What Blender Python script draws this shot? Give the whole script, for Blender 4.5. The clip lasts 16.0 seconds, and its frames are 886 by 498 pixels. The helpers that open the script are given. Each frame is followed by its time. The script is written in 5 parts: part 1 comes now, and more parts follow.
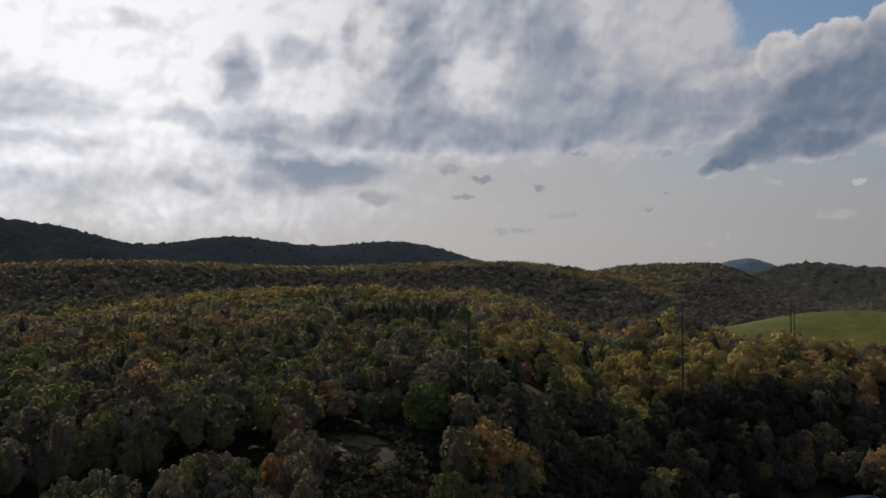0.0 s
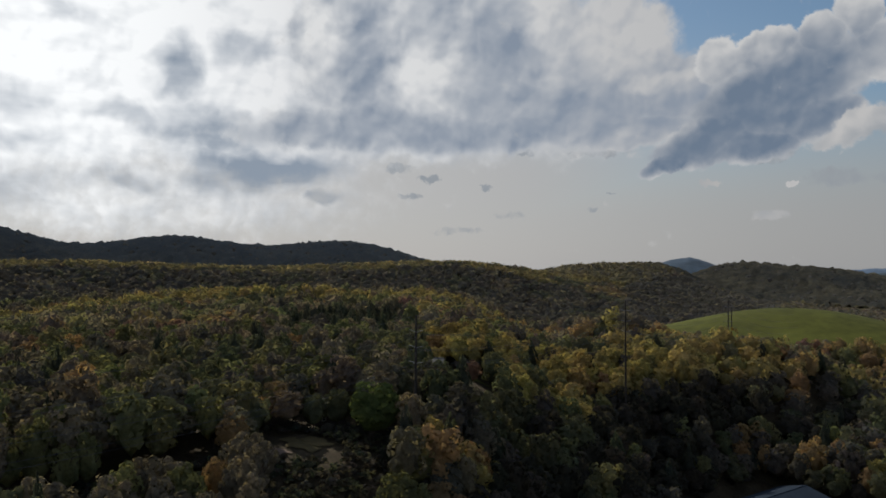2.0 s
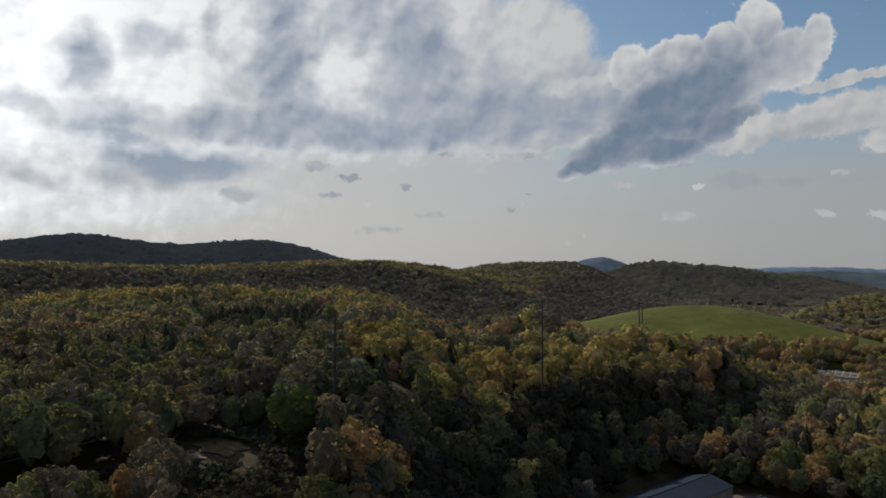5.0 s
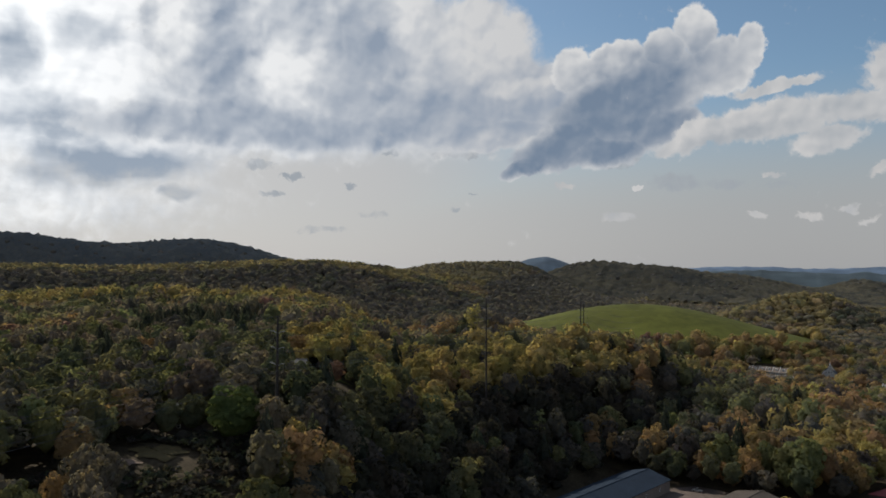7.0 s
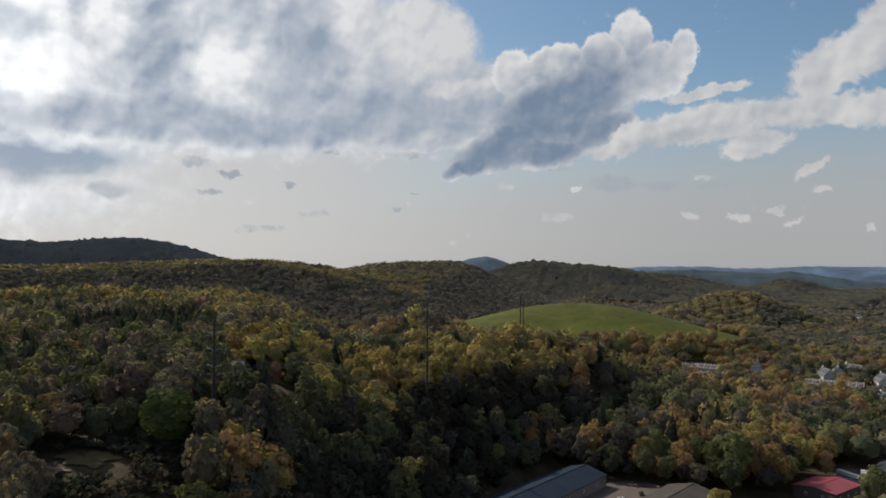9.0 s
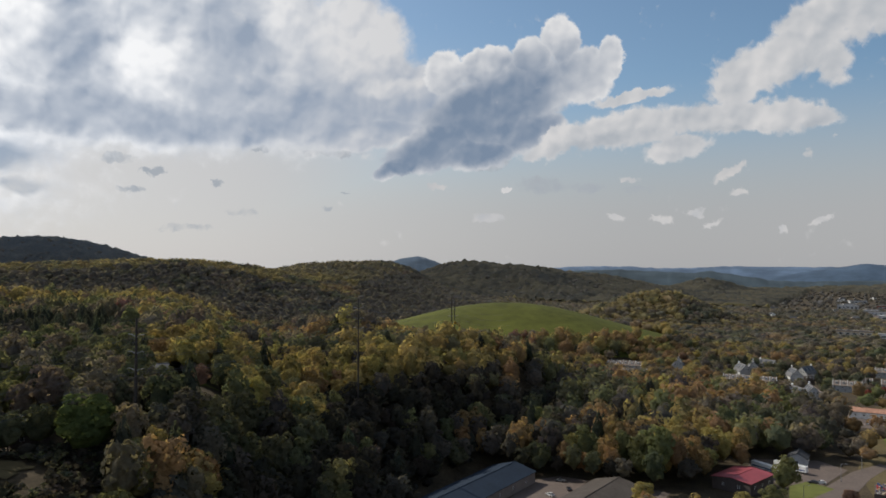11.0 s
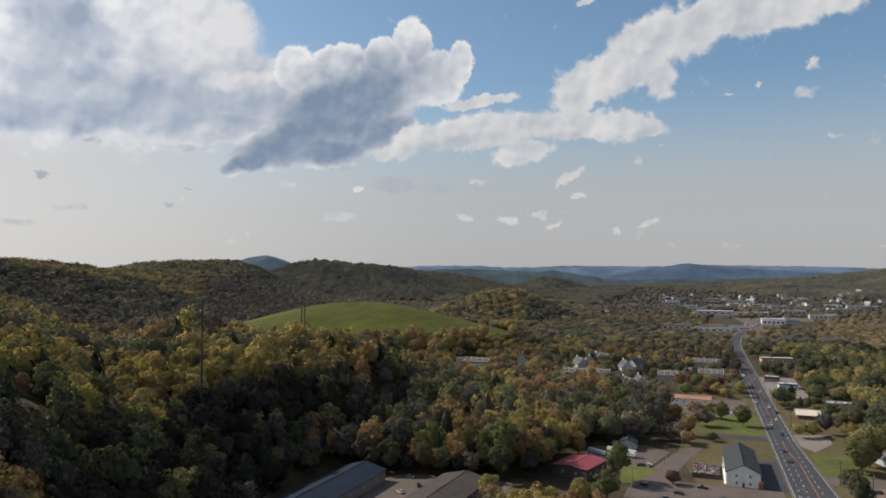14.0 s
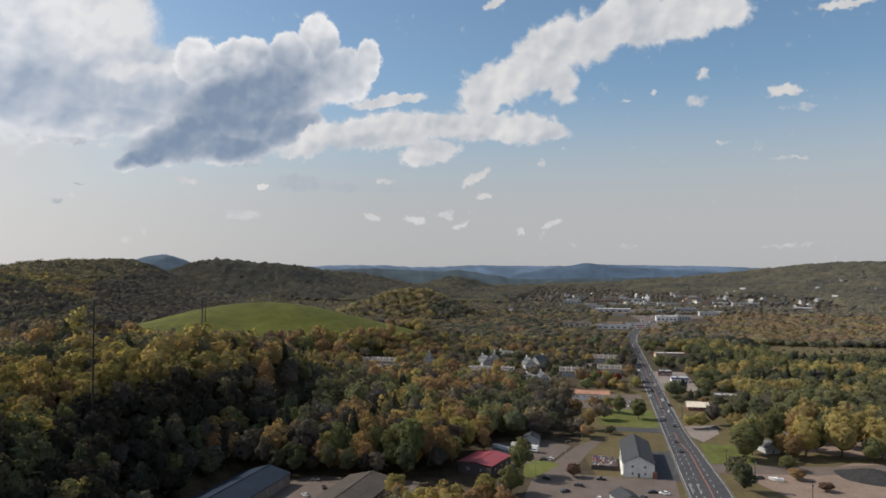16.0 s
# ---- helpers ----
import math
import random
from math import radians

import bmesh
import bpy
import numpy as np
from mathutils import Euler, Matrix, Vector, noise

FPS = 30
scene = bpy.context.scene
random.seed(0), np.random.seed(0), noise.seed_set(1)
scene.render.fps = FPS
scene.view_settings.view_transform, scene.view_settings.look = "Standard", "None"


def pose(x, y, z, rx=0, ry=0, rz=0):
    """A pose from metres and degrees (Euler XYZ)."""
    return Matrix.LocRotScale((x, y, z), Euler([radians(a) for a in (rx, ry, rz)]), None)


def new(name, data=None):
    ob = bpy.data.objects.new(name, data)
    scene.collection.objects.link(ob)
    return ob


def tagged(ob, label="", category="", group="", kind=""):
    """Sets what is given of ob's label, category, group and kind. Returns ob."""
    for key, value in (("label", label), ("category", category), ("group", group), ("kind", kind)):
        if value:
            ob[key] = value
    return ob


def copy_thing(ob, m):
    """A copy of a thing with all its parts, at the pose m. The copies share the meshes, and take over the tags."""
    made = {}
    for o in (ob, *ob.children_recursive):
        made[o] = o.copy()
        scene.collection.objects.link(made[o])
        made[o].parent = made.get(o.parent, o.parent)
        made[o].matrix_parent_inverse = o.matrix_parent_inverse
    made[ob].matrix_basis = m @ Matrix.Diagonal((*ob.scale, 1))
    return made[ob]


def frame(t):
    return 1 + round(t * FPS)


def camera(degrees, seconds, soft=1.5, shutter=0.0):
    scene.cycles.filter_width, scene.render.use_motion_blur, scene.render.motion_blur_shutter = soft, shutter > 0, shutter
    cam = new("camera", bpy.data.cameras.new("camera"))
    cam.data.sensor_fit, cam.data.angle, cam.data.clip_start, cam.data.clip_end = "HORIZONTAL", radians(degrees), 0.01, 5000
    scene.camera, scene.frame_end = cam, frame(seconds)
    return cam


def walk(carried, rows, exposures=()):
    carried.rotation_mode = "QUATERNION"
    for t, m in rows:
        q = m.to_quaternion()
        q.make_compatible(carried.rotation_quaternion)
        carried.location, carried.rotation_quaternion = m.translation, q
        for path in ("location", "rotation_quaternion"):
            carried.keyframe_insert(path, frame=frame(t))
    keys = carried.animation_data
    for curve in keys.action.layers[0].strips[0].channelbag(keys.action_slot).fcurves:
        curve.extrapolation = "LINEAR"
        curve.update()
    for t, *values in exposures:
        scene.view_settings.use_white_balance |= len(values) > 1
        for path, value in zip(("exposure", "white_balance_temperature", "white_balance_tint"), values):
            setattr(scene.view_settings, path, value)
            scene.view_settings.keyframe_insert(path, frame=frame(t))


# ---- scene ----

EYE = 100.0
cam = camera(63.03, 16.0, soft=1.7)
# seconds, bearing to the right, look up, roll: the camera turns where it hovers
ROWS = [
    (0.0, -0.17, 1.48, 0.30), (0.5, 0.86, 1.47, 0.28), (1.0, 1.91, 1.46, 0.27), (1.5, 2.94, 1.46, 0.25),
    (2.0, 3.99, 1.45, 0.23), (2.5, 5.01, 1.44, 0.22), (3.0, 6.07, 1.44, 0.21), (3.5, 7.10, 1.43, 0.20),
    (4.0, 8.18, 1.43, 0.19), (6.5, 13.60, 1.41, 0.16), (7.0, 14.73, 1.41, 0.16), (7.5, 15.85, 1.41, 0.15),
    (8.0, 16.90, 1.41, 0.15), (8.5, 18.12, 1.41, 0.15), (9.0, 19.39, 1.40, 0.15), (11.5, 26.53, 1.40, 0.16),
    (12.0, 28.47, 1.39, 0.16), (12.5, 30.50, 1.39, 0.16), (13.0, 32.58, 1.39, 0.16), (13.5, 34.58, 1.39, 0.17),
    (14.0, 36.54, 1.38, 0.17), (14.5, 38.47, 1.38, 0.17), (15.0, 40.30, 1.38, 0.17), (15.5, 42.10, 1.37, 0.18),
    (16.0, 43.90, 1.37, 0.18),
]
# seconds, stops, kelvin, tint: the camera starts darker and a little purple towards the sun
EXPOSURES = [(0.0, -0.64, 6200, 13), (0.5, -0.62, 6200, 15), (1.0, -0.60, 6200, 14), (1.5, -0.58, 6150, 9), (2.0, -0.56, 6150, 9), (4.0, -0.50, 6150, 9), (6.5, -0.34, 6150, 9), (9.0, -0.22, 6150, 9), (12.0, -0.13, 6150, 10), (16.0, 0.0, 6150, 10)]
walk(cam, [(t, pose(0, 0, EYE, 0, 0, -az) @ pose(0, 0, 0, 90 + up, 0, 0) @ pose(0, 0, 0, 0, 0, roll)) for t, az, up, roll in ROWS], EXPOSURES)

# ---------------------------------------------------------------- light
SUN_AZ, SUN_EL = -33.0, 39.0
sun_data = bpy.data.lights.new("sun", "SUN")
sun_data.energy, sun_data.angle, sun_data.color = 5.0, radians(0.6), (1.0, 0.9, 0.74)
sun = new("sun", sun_data)
sun.matrix_world = pose(0, 0, 300, 90 - SUN_EL, 0, 180 - SUN_AZ)


class Nodes:
    """Short hand for building node trees."""

    def __init__(self, tree):
        self.tree = tree
        tree.nodes.clear()

    def add(self, kind, *links, **values):
        node = self.tree.nodes.new(kind)
        for key, value in values.items():
            if key == "op":
                node.operation = value
            elif key == "blend":
                node.blend_type = value
            elif key == "data":
                node.data_type = value
            elif key == "clamp":
                node.use_clamp = value
            elif key == "dims":
                node.noise_dimensions = value
        for index, value in enumerate(links):
            if value is None:
                continue
            if isinstance(value, bpy.types.NodeSocket):
                self.tree.links.new(value, node.inputs[index])
            else:
                node.inputs[index].default_value = value
        return node

    def math(self, op, *links, clamp=False):
        return self.add("ShaderNodeMath", *links, op=op, clamp=clamp).outputs[0]

    def noise(self, vector, scale, detail=4.0, rough=0.55):
        node = self.tree.nodes.new("ShaderNodeTexNoise")
        if vector is not None:
            self.tree.links.new(vector, node.inputs["Vector"])
        node.inputs["Scale"].default_value = scale
        node.inputs["Detail"].default_value = detail
        node.inputs["Roughness"].default_value = rough
        return node

    def mix(self, factor, a, b, blend="MIX"):
        node = self.tree.nodes.new("ShaderNodeMix")
        node.data_type, node.blend_type = "RGBA", blend
        for socket, value in ((node.inputs[0], factor), (node.inputs[6], a), (node.inputs[7], b)):
            if isinstance(value, bpy.types.NodeSocket):
                self.tree.links.new(value, socket)
            else:
                socket.default_value = value if not isinstance(value, tuple) or len(value) == 4 else (*value, 1)
        return node.outputs[2]

    def ramp(self, value, *stops):
        node = self.tree.nodes.new("ShaderNodeValToRGB")
        ramp = node.color_ramp
        while len(ramp.elements) < len(stops):
            ramp.elements.new(0.5)
        for element, (place, colour) in zip(ramp.elements, stops):
            element.position = place
            element.color = (*colour, 1) if isinstance(colour, tuple) else (colour, colour, colour, 1)
        self.tree.links.new(value, node.inputs[0])
        return node.outputs[0]

    def range(self, value, a, b, c=0.0, d=1.0, smooth=True):
        node = self.tree.nodes.new("ShaderNodeMapRange")
        node.interpolation_type = "SMOOTHSTEP" if smooth else "LINEAR"
        self.tree.links.new(value, node.inputs[0])
        for index, v in enumerate((a, b, c, d)):
            node.inputs[index + 1].default_value = v
        return node.outputs[0]


# ---------------------------------------------------------------- sky
SKY_GAIN = (0.111, 0.119, 0.114, 1)
world = bpy.data.worlds.new("sky")
scene.world = world
world.use_nodes = True
n = Nodes(world.node_tree)
sky = n.tree.nodes.new("ShaderNodeTexSky")
sky.sky_type, sky.sun_disc = "NISHITA", False
sky.sun_elevation, sky.sun_rotation = radians(SUN_EL), radians(SUN_AZ)
sky.altitude, sky.air_density, sky.dust_density, sky.ozone_density = 200, 1.0, 1.6, 1.5
way = n.tree.nodes.new("ShaderNodeTexCoord").outputs["Generated"]
sep = n.add("ShaderNodeSeparateXYZ", way)
az = n.math("MULTIPLY", n.math("ARCTAN2", sep.outputs[0], sep.outputs[1]), 57.2958)
el = n.math("MULTIPLY", n.math("ARCSINE", sep.outputs[2]), 57.2958)
flat = n.add("ShaderNodeCombineXYZ", az, el, 0.0).outputs[0]
# ragged, billowing outlines: the place in the sky is shifted by noise of several sizes
def bend(place, scale, detail, wide, high):
    node = n.noise(n.add("ShaderNodeMapping", place, None, (0.63, 0.41, 0.72)).outputs[0], scale, detail, 0.6)
    shift = n.add("ShaderNodeVectorMath", node.outputs["Color"], (0.5, 0.5, 0.5), op="SUBTRACT").outputs[0]
    shift = n.add("ShaderNodeVectorMath", shift, (wide, high, 0.0), op="MULTIPLY").outputs[0]
    return n.add("ShaderNodeVectorMath", place, shift, op="ADD").outputs[0]


def billow(place, scale, detail=3.0):
    """Rounded heaps: 1 in the middle of a heap, 0 in the creases."""
    node = n.tree.nodes.new("ShaderNodeTexVoronoi")
    node.feature, node.normalize = "SMOOTH_F1", True
    n.tree.links.new(place, node.inputs["Vector"])
    node.inputs["Scale"].default_value, node.inputs["Detail"].default_value = scale, detail
    node.inputs["Roughness"].default_value, node.inputs["Lacunarity"].default_value = 0.55, 2.1
    return n.math("SUBTRACT", 1.0, node.outputs["Distance"])


def bank(place, *clouds):
    """The cover of a bank of clouds: each bearing, height, half width, half height, tilt, weight."""
    total = None
    for a, e, w, h, tilt, weight in clouds:
        node = n.tree.nodes.new("ShaderNodeMapping")
        node.vector_type = "TEXTURE"
        n.tree.links.new(place, node.inputs[0])
        node.inputs[1].default_value = (a, e, 0)
        node.inputs[2].default_value = (0, 0, radians(tilt))
        node.inputs[3].default_value = (1.5 * w, 1.5 * h, 1)
        ball = n.tree.nodes.new("ShaderNodeTexGradient")
        ball.gradient_type = "SPHERICAL"
        n.tree.links.new(node.outputs[0], ball.inputs[0])
        value = n.range(ball.outputs["Fac"], 0.0, 0.8, 0.0, weight)
        total = value if total is None else n.math("MAXIMUM", total, value)
    return total


bent = n.add("ShaderNodeMapping", bend(bend(flat, 0.22, 2.0, 3.0, 2.2), 0.9, 4.0, 1.3, 1.1)).outputs[0]
bent2 = n.add("ShaderNodeMapping", bend(bend(flat, 0.3, 1.0, 1.2, 1.0), 1.3, 4.0, 0.9, 0.9)).outputs[0]
bent3 = n.add("ShaderNodeMapping", bend(bend(flat, 0.9, 2.0, 1.6, 0.9), 2.6, 4.0, 0.9, 0.6)).outputs[0]
bentm = n.add("ShaderNodeMapping", bend(bend(flat, 0.14, 2.0, 5.0, 4.5), 0.55, 2.5, 1.9, 1.6)).outputs[0]
veil = bank(bent,
    (-34.5, 14.9, 12.21, 12.21, 0, 1), (-26.7, 13.5, 16.03, 7.21, 0, 1), (-15, 17.4, 10.4, 6.5, 0, 1),
    (-19.8, 5.2, 20.26, 3.8, 0, 0.5), (-10.2, 11.9, 10.59, 6.18, 0, 1))
veil_dark = bank(bentm,
    (-30.2, 11.4, 4.27, 1.75, 0, 0.55), (-16.6, 14.7, 1.63, 2.36, 0, 0.8), (-11.6, 16, 1.84, 1.14, 0, 0.6),
    (-13.6, 10.3, 4.14, 1.83, -15, 0.85), (-9.5, 7.5, 5.08, 1.59, 4, 1), (-19.4, 10.8, 2.54, 1.06, 0, 0.6),
    (-19.8, 6.4, 2.53, 0.84, 0, 0.55), (-30.5, 8.7, 5.03, 0.93, 0, 0.45), (-29.8, 5.5, 7.4, 0.86, 0, 0.3),
    (-13.6, 7.5, 2.18, 2.18, 0, 0.7), (-6, 5.4, 1.16, 0.58, 0, 0.9), (-23.5, 18.1, 1.65, 0.82, 0, 0.4),
    (-6.2, 11, 4.01, 1.34, 0, 0.5))
mass = bank(bent,
    (-0.4, 16, 6.72, 7.17, 0, 1), (6.3, 16.8, 5.79, 7.57, 0, 1), (13.3, 14.8, 8.28, 5.66, -8, 1),
    (3.6, 11.1, 14.75, 2.15, 3, 1), (17.1, 17.4, 3.85, 2.35, -10, 1), (-4.9, 18, 3.13, 3.57, 0, 1),
    (17.2, 16.5, 4.92, 4.03, -15, 1), (21.5, 13.5, 4.89, 2.67, -5, 1), (17.7, 10.3, 7.16, 1.16, 0, 1))
mass_dark = bank(bentm,
    (-2.2, 16, 1.88, 4.93, 0, 0.65), (7.4, 15.9, 2.31, 4.89, -12, 0.85), (14.2, 12.5, 6.51, 2.17, 0, 0.65),
    (2.3, 10.9, 14.77, 1.7, 2, 0.75), (11.6, 15.7, 3.07, 2.19, 0, 0.35), (3.6, 19.3, 2.68, 1.79, 0, 0.4),
    (19.9, 12.1, 6.25, 1.43, 0, 0.6), (13.6, 11.9, 5.38, 1.34, 0, 0.5))
mass_lit = bank(bentm,
    (3, 15.4, 2.46, 3.36, 0, 0.9), (11.6, 18.6, 1.67, 2.41, 0, 1), (17.1, 17.6, 3.21, 2.14, -15, 0.9),
    (-6.3, 17.5, 1.78, 2.67, 0, 0.9), (20.7, 14.3, 2.51, 0.5, 3, 0.7), (19, 18.4, 3.13, 2.01, -25, 1),
    (4.7, 14.8, 3.53, 3.31, 0, 0.6), (12.2, 18, 2.01, 2.24, 0, 0.8))
tower = bank(bent2,
    (34.1, 17.3, 1.44, 1.78, 0, 1), (38, 15.8, 1.11, 1.73, 0, 1), (31.7, 16.2, 1.54, 1.46, 0, 1),
    (28.2, 15.6, 2.4, 1.57, 10, 1), (25, 15.1, 1.76, 1.68, 0, 1), (36, 14.7, 2.5, 2.09, 0, 1),
    (29.1, 12.4, 6.95, 2.95, 22, 1), (24.8, 9.8, 5.07, 1.94, 20, 1), (21.5, 7.9, 2.22, 0.8, 20, 1), (27.4, 9.3, 3.6, 1.6, 6, 1), (31.6, 10.6, 3.0, 1.6, 12, 1))
tower_dark = bank(bentm,
    (28.6, 12.2, 7.6, 3.3, 18, 1), (24.3, 9.6, 4.86, 1.77, 20, 1), (22.1, 8, 2.67, 0.8, 20, 0.95),
    (32.4, 13.2, 3.42, 1.71, 15, 0.6), (27.8, 13.9, 3.06, 1.31, 10, 0.55), (27.4, 9.0, 4.2, 1.7, 6, 1), (32, 10.4, 3.4, 1.6, 12, 0.85))
ribbon = bank(bent2,
    (33.9, 9.7, 3.09, 0.97, 22, 1), (39.6, 10.6, 5.81, 1.43, 6, 1), (47.3, 10.8, 5.81, 1.16, -2, 1),
    (51.7, 10.6, 2.66, 0.71, -5, 1), (42.8, 9, 2.46, 0.9, 10, 1), (47.7, 13.7, 2.68, 1.88, 35, 1),
    (51.7, 16, 4.44, 1.95, 38, 1), (57, 18, 4.8, 1.83, 25, 1), (62, 18.4, 5.11, 1.7, 12, 1),
    (53.3, 14.2, 1.2, 1.5, 0, 0.7), (39.6, 12.9, 2.68, 0.4, 8, 1), (65.6, 18.4, 1.67, 1.17, 0, 1),
    (29.6, 6.1, 0.43, 0.17, 0, 1))
ribbon_dark = bank(bent,
    (35.7, 9.4, 3.99, 0.62, 15, 0.5), (41, 9.8, 2.69, 0.81, 0, 0.35), (52.6, 14.1, 2.66, 0.97, 35, 0.4),
    (59.1, 16.6, 5.19, 0.69, 15, 0.35), (47.3, 9.9, 5.37, 0.4, 0, 0.3))
puffs_a = bank(bent3,
    (24.3, 6.3, 0.72, 0.34, 0, 1), (28.6, 3.9, 1.47, 0.52, 0, 1), (38.3, 3.8, 0.71, 0.36, 0, 1),
    (41.7, 3.6, 1.43, 0.36, 0, 1), (44.2, 4.1, 0.81, 0.4, 0, 1), (45.3, 3.2, 0.81, 0.31, 25, 1),
    (46.4, 7, 1.52, 0.49, 35, 1), (47.1, 5.6, 0.81, 0.31, 0, 1), (50, 2.8, 0.49, 0.27, 0, 1),
    (52.4, 3.4, 0.97, 0.31, 25, 1), (51.7, 8.1, 0.4, 0.58, 0, 0.7), (63.8, 14.2, 0.72, 0.55, 0, 0.8),
    (69.3, 12.6, 1.46, 0.49, 0, 1), (70.4, 11.3, 1.8, 0.36, 0, 0.75))
puffs_b = bank(bent3,
    (63.4, 12.3, 1.18, 0.59, 0, 0.55), (65.2, 9.1, 0.67, 0.29, 0, 0.8), (69.3, 7.8, 1.82, 0.16, 0, 0.75),
    (39.2, 6.7, 0.98, 0.31, 0, 1), (69.6, 1.6, 2.83, 0.24, 5, 0.65), (58.2, 1.5, 1.04, 0.3, 0, 0.6),
    (56.5, 13.7, 0.79, 0.79, 0, 0.55), (60.3, 13.2, 0.34, 0.26, 0, 0.8), (47.7, 20.1, 1.16, 0.36, 20, 1),
    (73.3, 17.8, 2.34, 0.39, 0, 1), (58.2, 12.6, 0.43, 0.22, 0, 0.7), (53.5, 9.2, 0.35, 0.18, 0, 0.7))
puffs = n.math("MAXIMUM", puffs_a, puffs_b)
grey_a = bank(bent3,
    (32.6, 6.4, 2.42, 0.88, 0, 0.75), (36.1, 6.2, 1.78, 0.62, 0, 0.75), (39.7, 5.9, 1.79, 0.45, 0, 0.65),
    (2.9, 7, 0.89, 0.31, 5, 1), (7.2, 6.3, 0.53, 0.44, 0, 1), (1.5, 5.6, 1.07, 0.36, 0, 0.85),
    (10.5, 8.9, 0.79, 0.35, 0, 1), (14.1, 8.9, 0.35, 0.3, 0, 1), (17.1, 8.7, 0.68, 0.34, 0, 1),
    (0.5, 7.8, 1.25, 0.45, 0, 0.75), (15.8, 4.5, 0.39, 0.22, 0, 0.7), (5, 2.9, 2.68, 0.45, 0, 0.6),
    (9.4, 4.2, 1.33, 0.4, 0, 0.6), (17.2, 5.7, 0.3, 0.13, 0, 1))
grey_b = bank(bent3,
    (15.4, 8.9, 3.88, 0.26, 0, 0.75), (28.4, 8.2, 2.0, 0.7, 5, 1))
grey = n.math("MAXIMUM", grey_a, grey_b)

SUNWARD = (-0.55, 0.75, 0.0)


def toward(place, far):
    return n.add("ShaderNodeVectorMath", place, tuple(c * far for c in SUNWARD), op="ADD").outputs[0]


def turned(place):
    return n.add("ShaderNodeMapping", place, None, (0.63, 0.41, 0.72)).outputs[0]


def times(a, k):
    return n.math("MULTIPLY", a, k)


def plus(*values):
    out = values[0]
    for v in values[1:]:
        out = n.math("ADD", out, v)
    return out


rolled = bend(bend(flat, 0.25, 1.0, 1.6, 1.2), 1.1, 3.0, 0.5, 0.45)
heaps = billow(turned(rolled), 0.34, 1.6)
heaps_lit = billow(turned(toward(rolled, 0.55)), 0.34, 1.6)
knobs = billow(turned(rolled), 1.0, 1.0)
knobs_lit = billow(turned(toward(rolled, 0.22)), 1.0, 1.0)
swell = n.noise(turned(flat), 0.20, 3.0, 0.5).outputs[0]
swell_lit = n.noise(turned(toward(flat, 0.9)), 0.20, 3.0, 0.5).outputs[0]
# lit minus shaded sides of the heaps, from broad to small
relief = plus(times(n.math("SUBTRACT", heaps, heaps_lit), 3.0), times(n.math("SUBTRACT", knobs, knobs_lit), 0.55), times(n.math("SUBTRACT", swell, swell_lit), 1.8))
fine = n.noise(turned(rolled), 1.1, 5.0, 0.55).outputs[0]
fluff = n.math("SUBTRACT", fine, 0.5)
stretched = n.add("ShaderNodeVectorMath", bend(flat, 0.4, 2.0, 1.0, 0.5), (0.16, 0.75, 1.0), op="MULTIPLY").outputs[0]
streak = n.math("SUBTRACT", n.noise(stretched, 1.0, 4.0, 0.5).outputs[0], 0.5)


def layer(under, cover, lo, hi, lump, wisp, light, shadow, base_shade, dark=None, kd=0.0, lit=None, kl=0.0, kr=0.6, rim=0.0, extra=None):
    """Lays a bank of clouds over the sky under it: thin edges are bright, thick cores grey."""
    field = plus(cover, times(n.math("SUBTRACT", heaps, 0.6), lump), times(n.math("SUBTRACT", knobs, 0.6), lump * 0.4), times(fluff, wisp))
    shade = n.math("ADD", base_shade, 0.0)
    calm = 1.0
    if dark is not None:
        shade = plus(shade, times(dark, kd))
        calm = n.math("SUBTRACT", 1.0, times(dark, 0.6))
    shade = n.math("SUBTRACT", shade, times(times(relief, kr), calm))
    shade = plus(shade, times(fluff, -0.12))
    if lit is not None:
        shade = plus(shade, times(lit, -kl))
    if rim:
        shade = n.math("SUBTRACT", shade, n.range(field, lo, hi + 0.35, rim, 0.0))
    if extra is not None:
        shade = plus(shade, extra)
    shade = n.math("ADD", shade, 0.0, clamp=True)
    return n.mix(n.range(field, lo, hi), under, n.mix(shade, light, shadow))


GREY, SLATE = (0.41, 0.44, 0.47, 1), (0.225, 0.285, 0.375, 1)
base = n.mix(1.0, sky.outputs[0], SKY_GAIN, "MULTIPLY")
# pale haze low over the hills, whiter towards the sun
low = times(n.math("MAXIMUM", n.range(el, 15.0, 3.0), times(n.range(el, 19.0, 7.0), n.range(az, 42.0, 8.0))), 0.92)
base = n.mix(low, base, n.mix(n.range(az, -10.0, 45.0), (0.73, 0.685, 0.645, 1), (0.48, 0.463, 0.45, 1)))
# broken cloud overhead and behind, as in the part that is seen
around = n.math("MAXIMUM", n.range(el, 23.0, 34.0), n.range(n.math("ABSOLUTE", az), 85.0, 115.0))
base = n.mix(n.math("MULTIPLY", around, n.range(n.noise(way, 2.2, 5.0).outputs[0], 0.44, 0.66)), base, (0.55, 0.54, 0.53, 1))
base = layer(base, grey, 0.4, 1.0, 0.2, 1.0, (0.47, 0.48, 0.49, 1), GREY, 0.5, kr=0.5)
veil_light = n.mix(n.range(az, -26.0, 4.0), (1.5, 1.47, 1.42, 1), (1.0, 0.97, 0.94, 1))
base = layer(base, veil, 0.15, 0.8, 0.3, 0.4, veil_light, (0.40, 0.46, 0.54, 1), 0.03, veil_dark, 0.95, kr=0.7,
             extra=plus(times(streak, 0.6), times(n.range(el, 11.5, 5.0), 0.22)))
